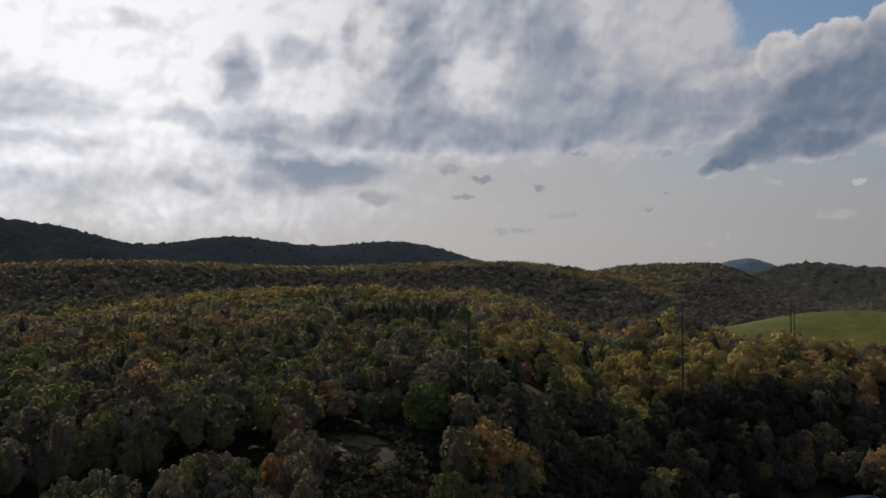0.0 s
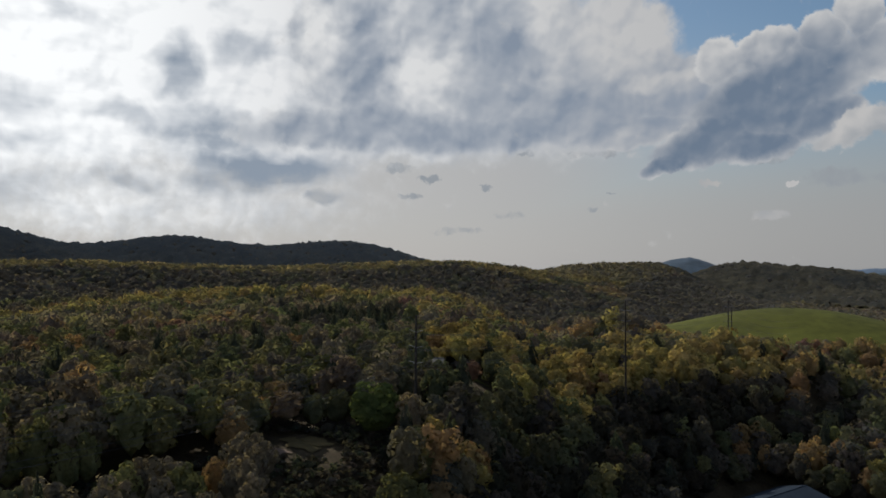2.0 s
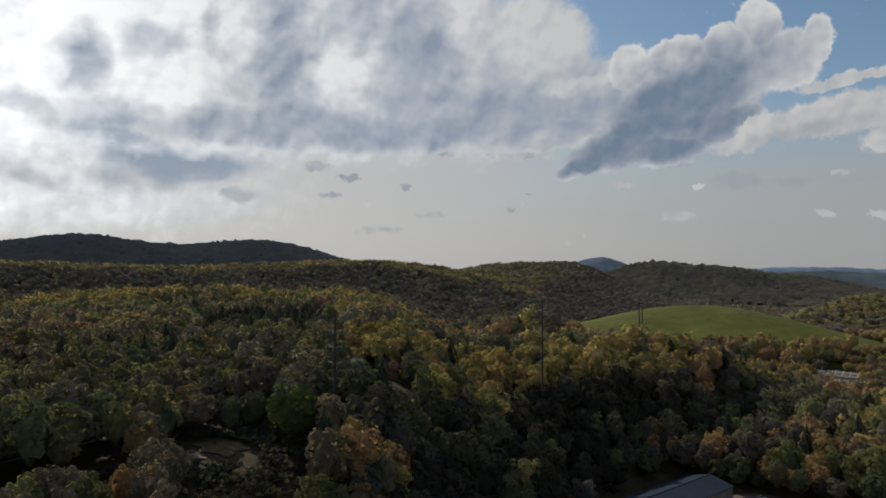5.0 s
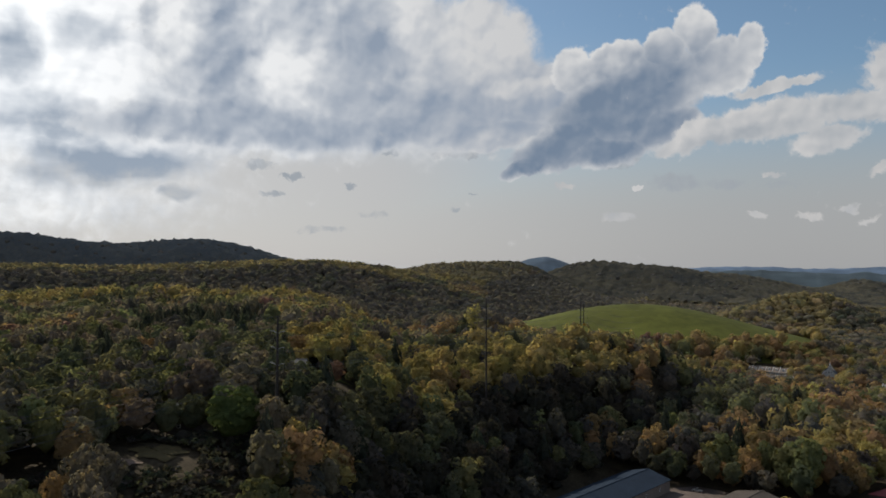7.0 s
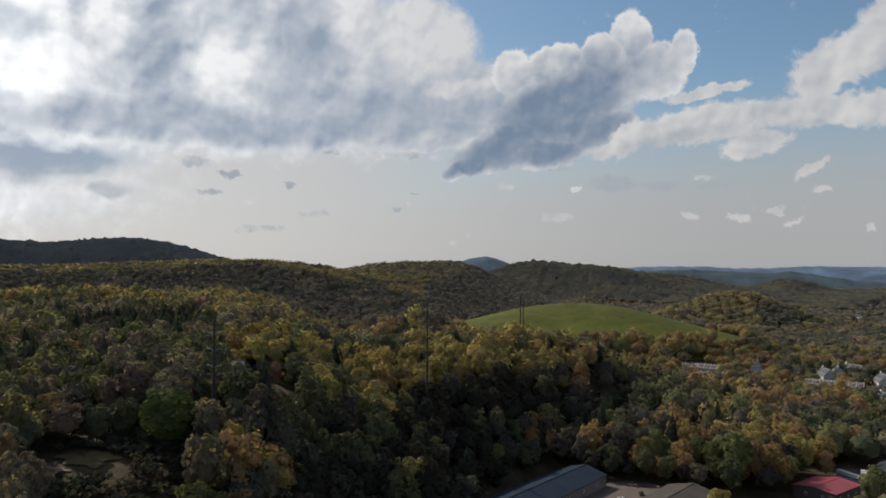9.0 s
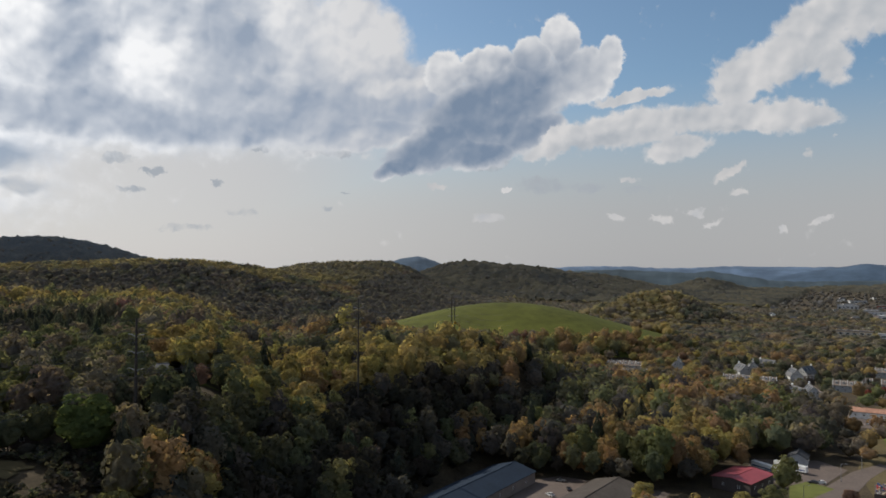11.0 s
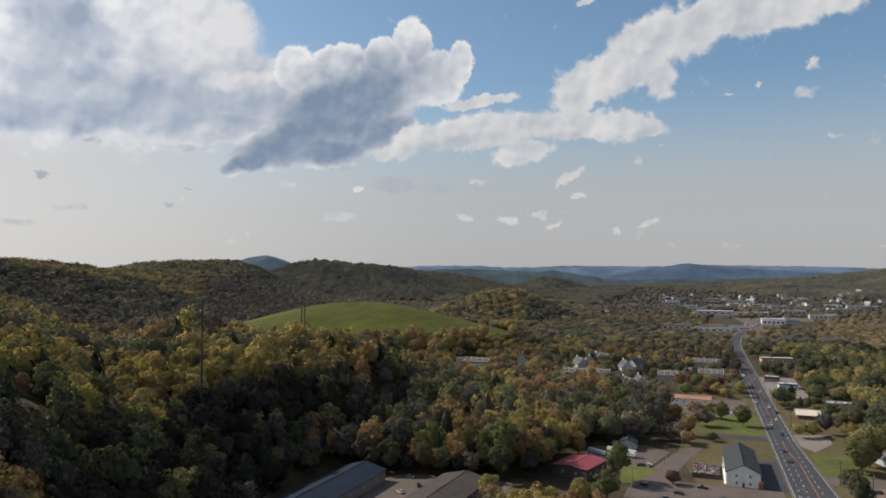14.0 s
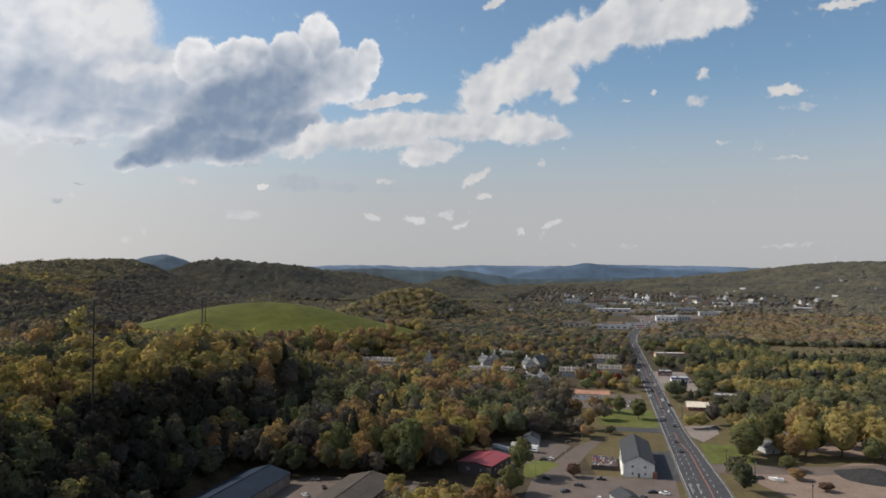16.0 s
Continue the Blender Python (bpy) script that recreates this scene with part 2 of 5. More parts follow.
mass_light = n.mix(n.range(az, -2.0, 22.0), (1.08, 1.05, 1.01, 1), (0.76, 0.735, 0.71, 1))
base = layer(base, mass, 0.22, 0.6, 0.5, 0.4, mass_light, (0.35, 0.405, 0.49, 1), 0.5, mass_dark, 0.52, mass_lit, 0.55, 1.0, 0.3)
base = layer(base, tower, 0.38, 0.6, 0.5, 0.32, (0.85, 0.82, 0.785, 1), SLATE, 0.26, tower_dark, 0.72, None, 0.0, 0.9, 0.3)
base = layer(base, ribbon, 0.34, 0.8, 0.9, 1.0, (0.76, 0.725, 0.69, 1), GREY, 0.34, ribbon_dark, 0.8, None, 0.0, 1.1, 0.15)
base = layer(base, puffs, 0.45, 1.0, 0.15, 1.1, (0.68, 0.645, 0.61, 1), GREY, 0.2, kr=0.9)
bg = n.add("ShaderNodeBackground", base, 1.0)
out = n.tree.nodes.new("ShaderNodeOutputWorld")
n.tree.links.new(bg.outputs[0], out.inputs[0])


# ---------------------------------------------------------------- materials
def material(name):
    m = bpy.data.materials.new(name)
    m.use_nodes = True
    return m, Nodes(m.node_tree)


def finish(n, colour, rough=0.8, metal=0.0, bump=None, strength=0.3, distance=0.05):
    b = n.tree.nodes.new("ShaderNodeBsdfPrincipled")
    for key, value in (("Base Color", colour), ("Roughness", rough), ("Metallic", metal)):
        if isinstance(value, bpy.types.NodeSocket):
            n.tree.links.new(value, b.inputs[key])
        else:
            b.inputs[key].default_value = (*value, 1) if isinstance(value, tuple) else value
    b.inputs["Specular IOR Level"].default_value = 0.5 if isinstance(rough, float) and rough < 0.6 else 0.15
    if bump is not None:
        node = n.add("ShaderNodeBump", strength, distance)
        n.tree.links.new(bump, node.inputs["Height"])
        n.tree.links.new(node.outputs[0], b.inputs["Normal"])
    o = n.tree.nodes.new("ShaderNodeOutputMaterial")
    n.tree.links.new(b.outputs[0], o.inputs[0])
    return b


def plain(name, colour, rough=0.7, metal=0.0, scale=3.0, spread=0.25):
    """A worn, slightly uneven surface of one colour."""
    m, n = material(name)
    place = n.tree.nodes.new("ShaderNodeTexCoord").outputs["Object"]
    a = n.noise(place, scale, 5.0).outputs[0]
    b = n.noise(place, scale * 0.13, 3.0).outputs[0]
    value = n.math("ADD", n.math("MULTIPLY", a, 0.5), n.math("MULTIPLY", b, 0.5))
    low = tuple(c * (1 - spread) for c in colour)
    high = tuple(min(1, c * (1 + spread)) for c in colour)
    finish(n, n.ramp(value, (0.3, low), (0.7, high)), rough, metal, a, 0.2, 0.03)
    return m


def leaf_material(name, colour=None):
    """Foliage, lit from both sides. Without a colour it takes each tree's own tint."""
    m, n = material(name)
    place = n.tree.nodes.new("ShaderNodeNewGeometry").outputs["Position"]
    if colour:
        value = n.tree.nodes.new("ShaderNodeObjectInfo").outputs["Random"]
        tint = n.ramp(value, (0.0, tuple(c * 0.78 for c in colour)), (1.0, tuple(c * 1.25 for c in colour)))
    else:
        node = n.tree.nodes.new("ShaderNodeAttribute")
        node.attribute_name = "tint"
        tint = node.outputs["Color"]
    grain = n.noise(place, 0.9, 5.0, 0.7).outputs[0]
    clump = n.noise(place, 0.22, 2.0).outputs[0]
    tint = n.mix(1.0, tint, n.ramp(grain, (0.28, 0.66), (0.72, 1.3)), "MULTIPLY")
    tint = n.mix(1.0, tint, n.ramp(clump, (0.3, (0.8, 0.85, 0.9)), (0.7, (1.18, 1.12, 1.0))), "MULTIPLY")
    bump = n.add("ShaderNodeBump", 0.6, 0.5)
    n.tree.links.new(grain, bump.inputs["Height"])
    diffuse = n.add("ShaderNodeBsdfDiffuse", tint, 1.0, bump.outputs[0])
    glow = n.add("ShaderNodeBsdfTranslucent", n.mix(1.0, tint, (1.12, 1.06, 0.7, 1), "MULTIPLY"), bump.outputs[0])
    mixed = n.add("ShaderNodeMixShader", 0.44, diffuse.outputs[0], glow.outputs[0])
    o = n.tree.nodes.new("ShaderNodeOutputMaterial")
    n.tree.links.new(mixed.outputs[0], o.inputs[0])
    return m


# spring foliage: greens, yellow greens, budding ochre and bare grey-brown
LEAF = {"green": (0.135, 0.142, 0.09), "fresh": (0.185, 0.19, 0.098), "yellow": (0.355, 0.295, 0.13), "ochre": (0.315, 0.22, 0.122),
        # the last is a darker bare tint that also holds the slope's shade
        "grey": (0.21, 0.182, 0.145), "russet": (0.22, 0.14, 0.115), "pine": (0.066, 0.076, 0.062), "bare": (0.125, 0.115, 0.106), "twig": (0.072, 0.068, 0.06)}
M_LEAF = leaf_material("spring_leaves")
M_KIND = {key: leaf_material("leaves_" + key, c) for key, c in LEAF.items()}
M_RED = leaf_material("leaves_dark_red", (0.24, 0.085, 0.07))
M_MAPLE = leaf_material("leaves_maple_green", (0.10, 0.128, 0.052))
M_BARK = plain("bark", (0.09, 0.07, 0.055), 0.95, 0, 2.0)
M_ASPHALT = plain("asphalt", (0.06, 0.06, 0.066), 0.9, 0, 1.5)
M_LOT = plain("worn_asphalt", (0.125, 0.10, 0.088), 0.9, 0, 0.8)
M_MEADOW = plain("mown_meadow", (0.072, 0.078, 0.013), 0.95, 0, 0.09, 0.45)
M_GRASS = plain("grass", (0.10, 0.11, 0.03), 0.95, 0, 0.25, 0.35)
M_FLOOR = plain("forest_floor", (0.06, 0.047, 0.03), 1.0, 0, 0.9, 0.6)
M_WHITE = plain("white_siding", (0.72, 0.71, 0.68), 0.6)
M_POLE = plain("weathered_pole", (0.045, 0.04, 0.037), 0.8)
M_STEEL = plain("galvanised_steel", (0.26, 0.265, 0.275), 0.6, 0.4)
M_WIRE = plain("dull_wire", (0.12, 0.12, 0.13), 0.5, 0.6)
M_LINE = plain("white_road_paint", (0.42, 0.41, 0.40), 0.7)
M_ORANGE = plain("orange_road_paint", (0.33, 0.14, 0.09), 0.7)
M_DIRT = plain("bare_dirt", (0.20, 0.148, 0.12), 1.0, 0, 0.5, 0.3)
M_DRYGRASS = plain("dry_grass", (0.10, 0.08, 0.04), 1.0, 0, 0.4, 0.35)
M_CONCRETE = plain("pale_concrete", (0.215, 0.182, 0.163), 0.9, 0, 0.8)
M_GLASS_DARK = plain("dark_window_glass", (0.035, 0.042, 0.05), 0.08, 0, 0.4)
M_ROOF_WORN = plain("worn_dark_shingle", (0.07, 0.06, 0.053), 0.9, 0, 1.5, 0.35)
M_ROOF_DARK = plain("charcoal_shingle", (0.052, 0.054, 0.06), 0.9, 0, 3.0)
M_ROOF_GREY = plain("grey_shingle", (0.12, 0.118, 0.12), 0.9, 0, 3.0)
M_ROOF_BROWN = plain("brown_shingle", (0.17, 0.14, 0.12), 0.9, 0, 3.0)
M_ROOF_BLUE = plain("blue_grey_metal_roof", (0.016, 0.026, 0.044), 0.9, 0.0, 1.0)
M_ROOF_RED = plain("faded_red_metal_roof", (0.25, 0.045, 0.055), 0.55, 0.1, 0.6)
M_ROOF_RUST = plain("rusty_metal_roof", (0.36, 0.20, 0.14), 0.8, 0.1, 0.4, 0.45)
M_ROOF_CREAM = plain("cream_roof", (0.62, 0.55, 0.45), 0.8)
M_ROOF_FLAT = plain("pale_flat_roof", (0.44, 0.44, 0.44), 0.9, 0, 0.3)
M_ROOF_TAR = plain("weathered_tar_roof", (0.17, 0.165, 0.16), 0.9, 0, 0.3)
M_GREYWALL = plain("grey_siding", (0.38, 0.39, 0.40), 0.8)
M_PALEWALL = plain("weathered_pale_siding", (0.42, 0.42, 0.41), 0.8)
M_DARKWALL = plain("dark_brown_wall", (0.09, 0.075, 0.07), 0.9)
M_BRICK = plain("brick_red_wall", (0.26, 0.12, 0.09), 0.9)
M_TAN = plain("tan_wall", (0.45, 0.38, 0.28), 0.9)
M_ORANGEWALL = plain("orange_fascia", (0.55, 0.30, 0.16), 0.8)
M_COAL = plain("black_asphalt_millings", (0.035, 0.034, 0.035), 1.0, 0, 0.8, 0.4)
M_TYRE = plain("tyre_rubber", (0.02, 0.02, 0.02), 0.9)


def car_paint(name, colour):
    m, n = material(name)
    place = n.tree.nodes.new("ShaderNodeTexCoord").outputs["Object"]
    dirt = n.noise(place, 2.0, 4.0).outputs[0]
    b = finish(n, n.mix(n.range(dirt, 0.5, 0.8, 0.0, 0.35), (*colour, 1), (0.2, 0.18, 0.16, 1)), 0.3)
    b.inputs["Coat Weight"].default_value = 0.6
    return m


PAINT = {"white": car_paint("paint_white", (0.75, 0.75, 0.74)), "black": car_paint("paint_black", (0.018, 0.018, 0.02)), "grey": car_paint("paint_grey", (0.14, 0.145, 0.15)),
         "silver": car_paint("paint_silver", (0.45, 0.46, 0.47)), "red": car_paint("paint_red", (0.45, 0.03, 0.035)), "blue": car_paint("paint_blue", (0.04, 0.08, 0.22))}


# ---------------------------------------------------------------- land
def step(a, b, v):
    t = np.clip((v - a) / (b - a), 0, 1)
    return t * t * (3 - 2 * t)


def hill(x, y, bearing, dist, height, along, across, turn):
    """A rounded hill at a bearing and distance; its long axis lies across the line of sight plus turn."""
    b = radians(bearing)
    dx, dy = x - dist * math.sin(b), y - dist * math.cos(b)
    c, s = math.cos(b + radians(turn)), math.sin(b + radians(turn))
    u, v = dx * c - dy * s, dx * s + dy * c
    return height * np.exp(-((u / along) ** 2) - ((v / across) ** 2))


def road_coords(x, y):
    """Metres along the main road and to the right of its middle."""
    dx, dy = x - 316.0, y - 156.0
    return 0.8272 * dx + 0.562 * dy, 0.562 * dx - 0.8272 * dy


def land(x, y):
    x, y = np.asarray(x, float), np.asarray(y, float)
    r, az = np.hypot(x, y), np.degrees(np.arctan2(x, y))
    along, side = road_coords(x, y)
    # the plateau and its steep wooded edge, falling away to the valley
    edge = 165 + 1.8 * np.clip(az, -60, 0) + 225 * step(-4, 32, az)
    u = (r - edge + 95) / 100
    z = 55 * (0.38 * step(0, 0.3, u) + 0.62 * step(0.05, 1.5, u)) * (1 - step(205, 345, x)) * (1 - 0.55 * step(850, 1080, r))
    z = z * step(-105, -85, az) * (1 - 0.27 * step(5, 12, az) + 0.03 * step(15, 24, az))
    # the plateau ends at a ravine; a low wooded knoll stands in it
    z = z * (1 - 0.72 * step(3, 13, az) * step(430, 640, r))
    z = z + hill(x, y, 17.8, 580, 31, 48, 45, 0) - hill(x, y, -38, 740, 34, 170, 190, 0)
    z = z + hill(x, y, 29.8, 900, 55, 180, 130, 0)
    for h in RIDGES:
        z = z + hill(x, y, *h)
    # the level floor of the valley along the road
    inward = np.clip((-219 - side) / 72, 0, 1)
    level = (1 - inward) ** 2 * (1 - step(420, 560, side)) * step(-140, -95, along) * (1 - step(1500, 1900, along))
    # the last spur of the wooded hill, beside the valley
    return z * (1 - level) + hill(x, y, 31.0, 480, 13, 45, 50, 0) + hill(x, y, 35, 530, 9, 34, 45, 0)


# bearing, distance, height, half length, half depth, turn
RIDGES = (
    (-9, 780, 8, 130, 60, 0), (17, 720, 4, 60, 60, 0),
    (-25, 1450, 74, 500, 210, 0), (5, 1450, 71, 380, 250, 0), (-27.5, 2500, 14, 130, 300, 0), (10.5, 1500, 13, 120, 200, 0), (16, 1800, 91, 260, 220, 0), (20.5, 2000, 62, 140, 160, 0), (25, 2400, 52, 150, 200, 0),
    (30.8, 2300, 90, 320, 250, 0), (36, 2700, 62, 260, 220, 0), (41.3, 1400, 50, 105, 90, 0),
    (-34, 2500, 205, 540, 350, 0), (-6, 2600, 99, 640, 320, 0), (-16.5, 2600, 84, 260, 250, 0), (-3.5, 2600, 58, 280, 250, 0),
    (44.9, 3000, 44, 120, 120, 0), (75, 3000, 108, 640, 450, 20), (60, 3300, 18, 900, 300, 0))


def grid_mesh(name, radii, bearings, fn, mat):
    """A fan-shaped sheet of ground round the camera's place."""
    r, b = np.meshgrid(radii, np.radians(bearings), indexing="ij")
    x, y = r * np.sin(b), r * np.cos(b)
    z = fn(x, y)
    verts = np.stack([x, y, z], -1).reshape(-1, 3)
    nr, nb = r.shape
    i, j = np.meshgrid(np.arange(nr - 1), np.arange(nb - 1), indexing="ij")
    a = (i * nb + j).ravel()
    faces = np.stack([a, a + nb, a + nb + 1, a + 1], -1)
    return np_mesh(name, verts, faces, mat)


def np_mesh(name, verts, faces, mat, tint=None, smooth=True, ways=None):
    me = bpy.data.meshes.new(name)
    k = faces.shape[1]
    me.vertices.add(len(verts))
    me.vertices.foreach_set("co", np.ascontiguousarray(verts, np.float32).ravel())
    me.loops.add(faces.size)
    me.loops.foreach_set("vertex_index", np.ascontiguousarray(faces, np.int32).ravel())
    me.polygons.add(len(faces))
    me.polygons.foreach_set("loop_start", np.arange(0, faces.size, k, dtype=np.int32))
    me.polygons.foreach_set("use_smooth", np.full(len(faces), smooth))
    me.update(calc_edges=True)
    if tint is not None:
        layer = me.color_attributes.new("tint", "FLOAT_COLOR", "POINT")
        layer.data.foreach_set("color", np.concatenate([tint, np.ones((len(tint), 1))], 1).astype(np.float32).ravel())
    if ways is not None:
        leafing = me.attributes.new("custom_normal", "FLOAT_VECTOR", "POINT")
        leafing.data.foreach_set("vector", np.ascontiguousarray(ways, np.float32).ravel())
    if mat:
        me.materials.append(mat)
    return me


radii = np.concatenate([np.arange(0, 600, 6.0), np.arange(600, 1500, 16.0), np.arange(1500, 4700, 36.0), [4700]])
ground = tagged(new("ground", grid_mesh("ground", radii, np.arange(-180, 180.1, 1.2), land, M_FLOOR)), "brown leaf-strewn ground rolling from valley to wooded hills", "ground", "", "structure")

# ---------------------------------------------------------------- roads and lots
RZ = -55.8   # turn of the main road's frame: x to its right, y along it


def at_road(along, side, z=0.0, turn=0.0):
    x, y = 316.0 + 0.8272 * along + 0.562 * side, 156.0 + 0.562 * along - 0.8272 * side
    return pose(x, y, z, 0, 0, RZ + turn)


def flat_mesh(name, outline, mat, z):
    """A level sheet with a low edge, its outline in metres along and beside the road."""
    pts = [at_road(a, b).translation for a, b in outline]
    k = len(pts)
    verts = [(p.x, p.y, z) for p in pts] + [(p.x, p.y, -0.3) for p in pts]
    faces = [tuple(range(k))] + [(i, i + k, (i + 1) % k + k, (i + 1) % k) for i in range(k)]
    me = bpy.data.meshes.new(name)
    me.from_pydata(verts, [], faces)
    me.materials.append(mat)
    bm = bmesh.new()
    bm.from_mesh(me)
    bmesh.ops.recalc_face_normals(bm, faces=bm.faces)
    bm.to_mesh(me)
    bm.free()
    return me


def lot(name, label, category, outline, mat, z):
    return tagged(new(name, flat_mesh(name, outline, mat, z)), label, category, "", "structure")


def rect(a0, a1, s0, s1):
    return [(a0, s0), (a0, s1), (a1, s1), (a1, s0)]


def middle(along):
    """The road bends to the right beyond the straight."""
    return 0.0 if along < 600 else 0.00032 * (along - 600) ** 2


LEFT = lambda a: middle(a) - 9.0
RIGHT = lambda a: middle(a) + (5.0 + 5.3 * max(0.0, min(1.0, (115 - a) / 120)) if a < 115 else 5.0)
stations = [-300, -200, -100, -40, 0, 40, 80, 115] + list(range(160, 1080, 40))
lot("road", "grey asphalt four-lane road running through the valley", "road",
    [(a, LEFT(a)) for a in stations] + [(a, RIGHT(a)) for a in reversed(stations)], M_ASPHALT, 0.16)


def strips(name, label, mat, pieces, z=0.175):
    """Painted lines: each from, to, side at the start and at the end, width."""
    verts, faces = [], []
    for a0, a1, s0, s1, w in pieces:
        k = len(verts)
        for a, c in ((a0, s0 - w / 2), (a0, s0 + w / 2), (a1, s1 + w / 2), (a1, s1 - w / 2)):
            p = at_road(a, c).translation
            verts.append((p.x, p.y, z))
        faces.append((k, k + 1, k + 2, k + 3))
    me = bpy.data.meshes.new(name)
    me.from_pydata(verts, [], faces)
    me.materials.append(mat)
    return tagged(new(name, me), label, "road marking", "", "structure")


edge = [(a, b, LEFT(a) + 0.7, LEFT(b) + 0.7, 0.3) for a, b in zip(stations, stations[1:])] + [(a, b, RIGHT(a) - 0.7, RIGHT(b) - 0.7, 0.3) for a, b in zip(stations, stations[1:])]
strips("edge_line", "worn white edge lines along the road", M_LINE, edge)
dashes = []
for k in range(-30, 75):
    a = k * 9.0
    dashes.append((a, a + 3, middle(a) - 5.6, middle(a + 3) - 5.6, 0.28))
    dashes.append((a, a + 3, middle(a) + 1.7 + (2.6 * max(0, (115 - a) / 120) if a < 115 else 0), middle(a + 3) + 1.7 + (2.6 * max(0, (115 - a) / 120) if a < 115 else 0), 0.28))
    if a < 70:
        dashes.append((a, a + 3, -2.4, -2.4, 0.28))
dashes += [(-12, 3, -6.4, -6.4, 0.3), (-12, 3, -3.0, -3.0, 0.3), (-13, -12.4, -8.3, 1.6, 0.5)]
strips("lane_dash", "short white lane dashes on the road", M_LINE, dashes)
strips("centre_line", "double orange line between the two directions of the road", M_ORANGE,
       [(-300, 0, 1.6, 1.6, 0.4), (0, 60, 1.6, 1.0, 0.4), (60, 85, 1.0, -1.9, 0.4), (85, 110, -1.9, -2.2, 0.4), (150, 640, -2.2, -2.2, 0.3)])
lot("parking_lot", "worn tan asphalt lot beside the white two-storey building", "parking lot", [(-60, -62), (-60, -14), (6, -12), (7, -60), (-10, -70)], M_LOT, 0.10)
lot("driveway", "curving worn asphalt drive leading to the road", "driveway", [(-60, -80), (-60, -62), (8, -60), (52, -52), (80, -44), (84, -48), (60, -60), (10, -74), (-10, -78)], M_LOT, 0.115)
lot("roadside_ground", "worn grass and bare ground beside the road", "ground", [(-90, -30), (-90, 120), (260, 120), (260, -50), (60, -58)], M_DRYGRASS, 0.05)
lot("verge", "strip of yellow-green grass beside the road", "grass verge", rect(-60, 5, -14, -9.4), M_DRYGRASS, 0.09)
lot("building_yard", "shaded asphalt strip between the white building and the road", "yard", rect(5, 60, -21, -9.5), M_ASPHALT, 0.08)
lot("lawn", "mown green lawn beside the road with dark tree shadow", "lawn", [(122, -45), (118, -10), (176, -10), (176, -48)], M_GRASS, 0.08)
lot("lawn", "small green lawn by the driveway", "lawn", [(-4, -82), (-2, -76), (24, -66), (30, -78), (18, -84)], M_GRASS, 0.125)
lot("lawn", "bright green lawn at the road corner", "lawn", [(42, 9), (46, 8.6), (84, 9), (84, 26), (60, 34), (44, 30)], M_GRASS, 0.09)
lot("side_street", "grey asphalt side street joining the main road", "street", [(106, -40), (106, -9), (119, -9), (116, -44)], M_ASPHALT, 0.1)
lot("gravel_drive", "pale gravel drive beside the road", "driveway", [(88, 12), (100, 6.5), (128, 5.5), (136, 26), (112, 24)], M_CONCRETE, 0.1)
lot("side_street", "asphalt side street leading off past the lawn", "street", [(24, 10), (40, 8), (42, 30), (46, 60), (70, 130), (56, 130), (30, 56)], M_LOT, 0.11)
lot("dirt_yard", "wide bare dirt yard with tyre tracks", "yard", [(-30, 44), (24, 18), (32, 50), (58, 80), (60, 130), (110, 132), (110, 160), (-40, 160)], M_DIRT, 0.09)
lot("dirt_yard", "pale sandy yard under the trees", "yard", [(70, 80), (78, 62), (100, 62), (112, 90), (112, 150), (72, 150)], M_DIRT, 0.10)
lot("workshop_yard", "asphalt yard between the metal sheds", "yard", [(-75, -185), (-75, -128), (-20, -128), (-22, -180), (-34, -188)], M_LOT, 0.1)
lot("trailer_yard", "shaded yard with parked trailers", "yard", [(20, -108), (22, -72), (62, -62), (74, -76), (60, -104)], M_LOT, 0.105)
lot("depot_yard", "asphalt yard round the rust-roofed depot", "yard", rect(176, 236, -92, -14), M_LOT, 0.09)
lot("shop_apron", "pale paved apron of the small shops", "pavement", rect(262, 372, 5.2, 34), M_CONCRETE, 0.1)
lot("house_lot", "paved lot round the pavilion-roofed building", "pavement", rect(160, 206, 7, 34), M_DRYGRASS, 0.09)
lot("condo_street", "pale street between the town houses", "street", [(236, -95), (236, -86), (300, -84), (420, -120), (420, -128), (300, -96)], M_CONCRETE, 0.09)
lot("mall_lot", "broad grey car park of the shopping centre", "car park", [(830, 24), (830, 60), (900, 70), (1120, 110), (1180, 330), (1230, 330), (1240, 120), (1190, 20), (950, 44)], M_LOT, 0.1)
lot("mall_lot", "second grey car park among far shops", "car park", rect(1260, 1420, -160, 60), M_LOT, 0.1)
lot("field", "rough pale green meadow with scattered shrubs", "field", [(470, 130), (500, 300), (640, 300), (640, 180), (560, 120)], M_DRYGRASS, 0.08)
kerb = [(a, b, LEFT(a) - 0.15, LEFT(b) - 0.15, 0.3) for a, b in zip(stations, stations[1:])]
kerb += [(a, b, RIGHT(a) + 0.15, RIGHT(b) + 0.15, 0.3) for a, b in zip(stations, stations[1:])]
strips("kerb", "pale concrete kerb along both sides of the road", M_CONCRETE, kerb, 0.30)
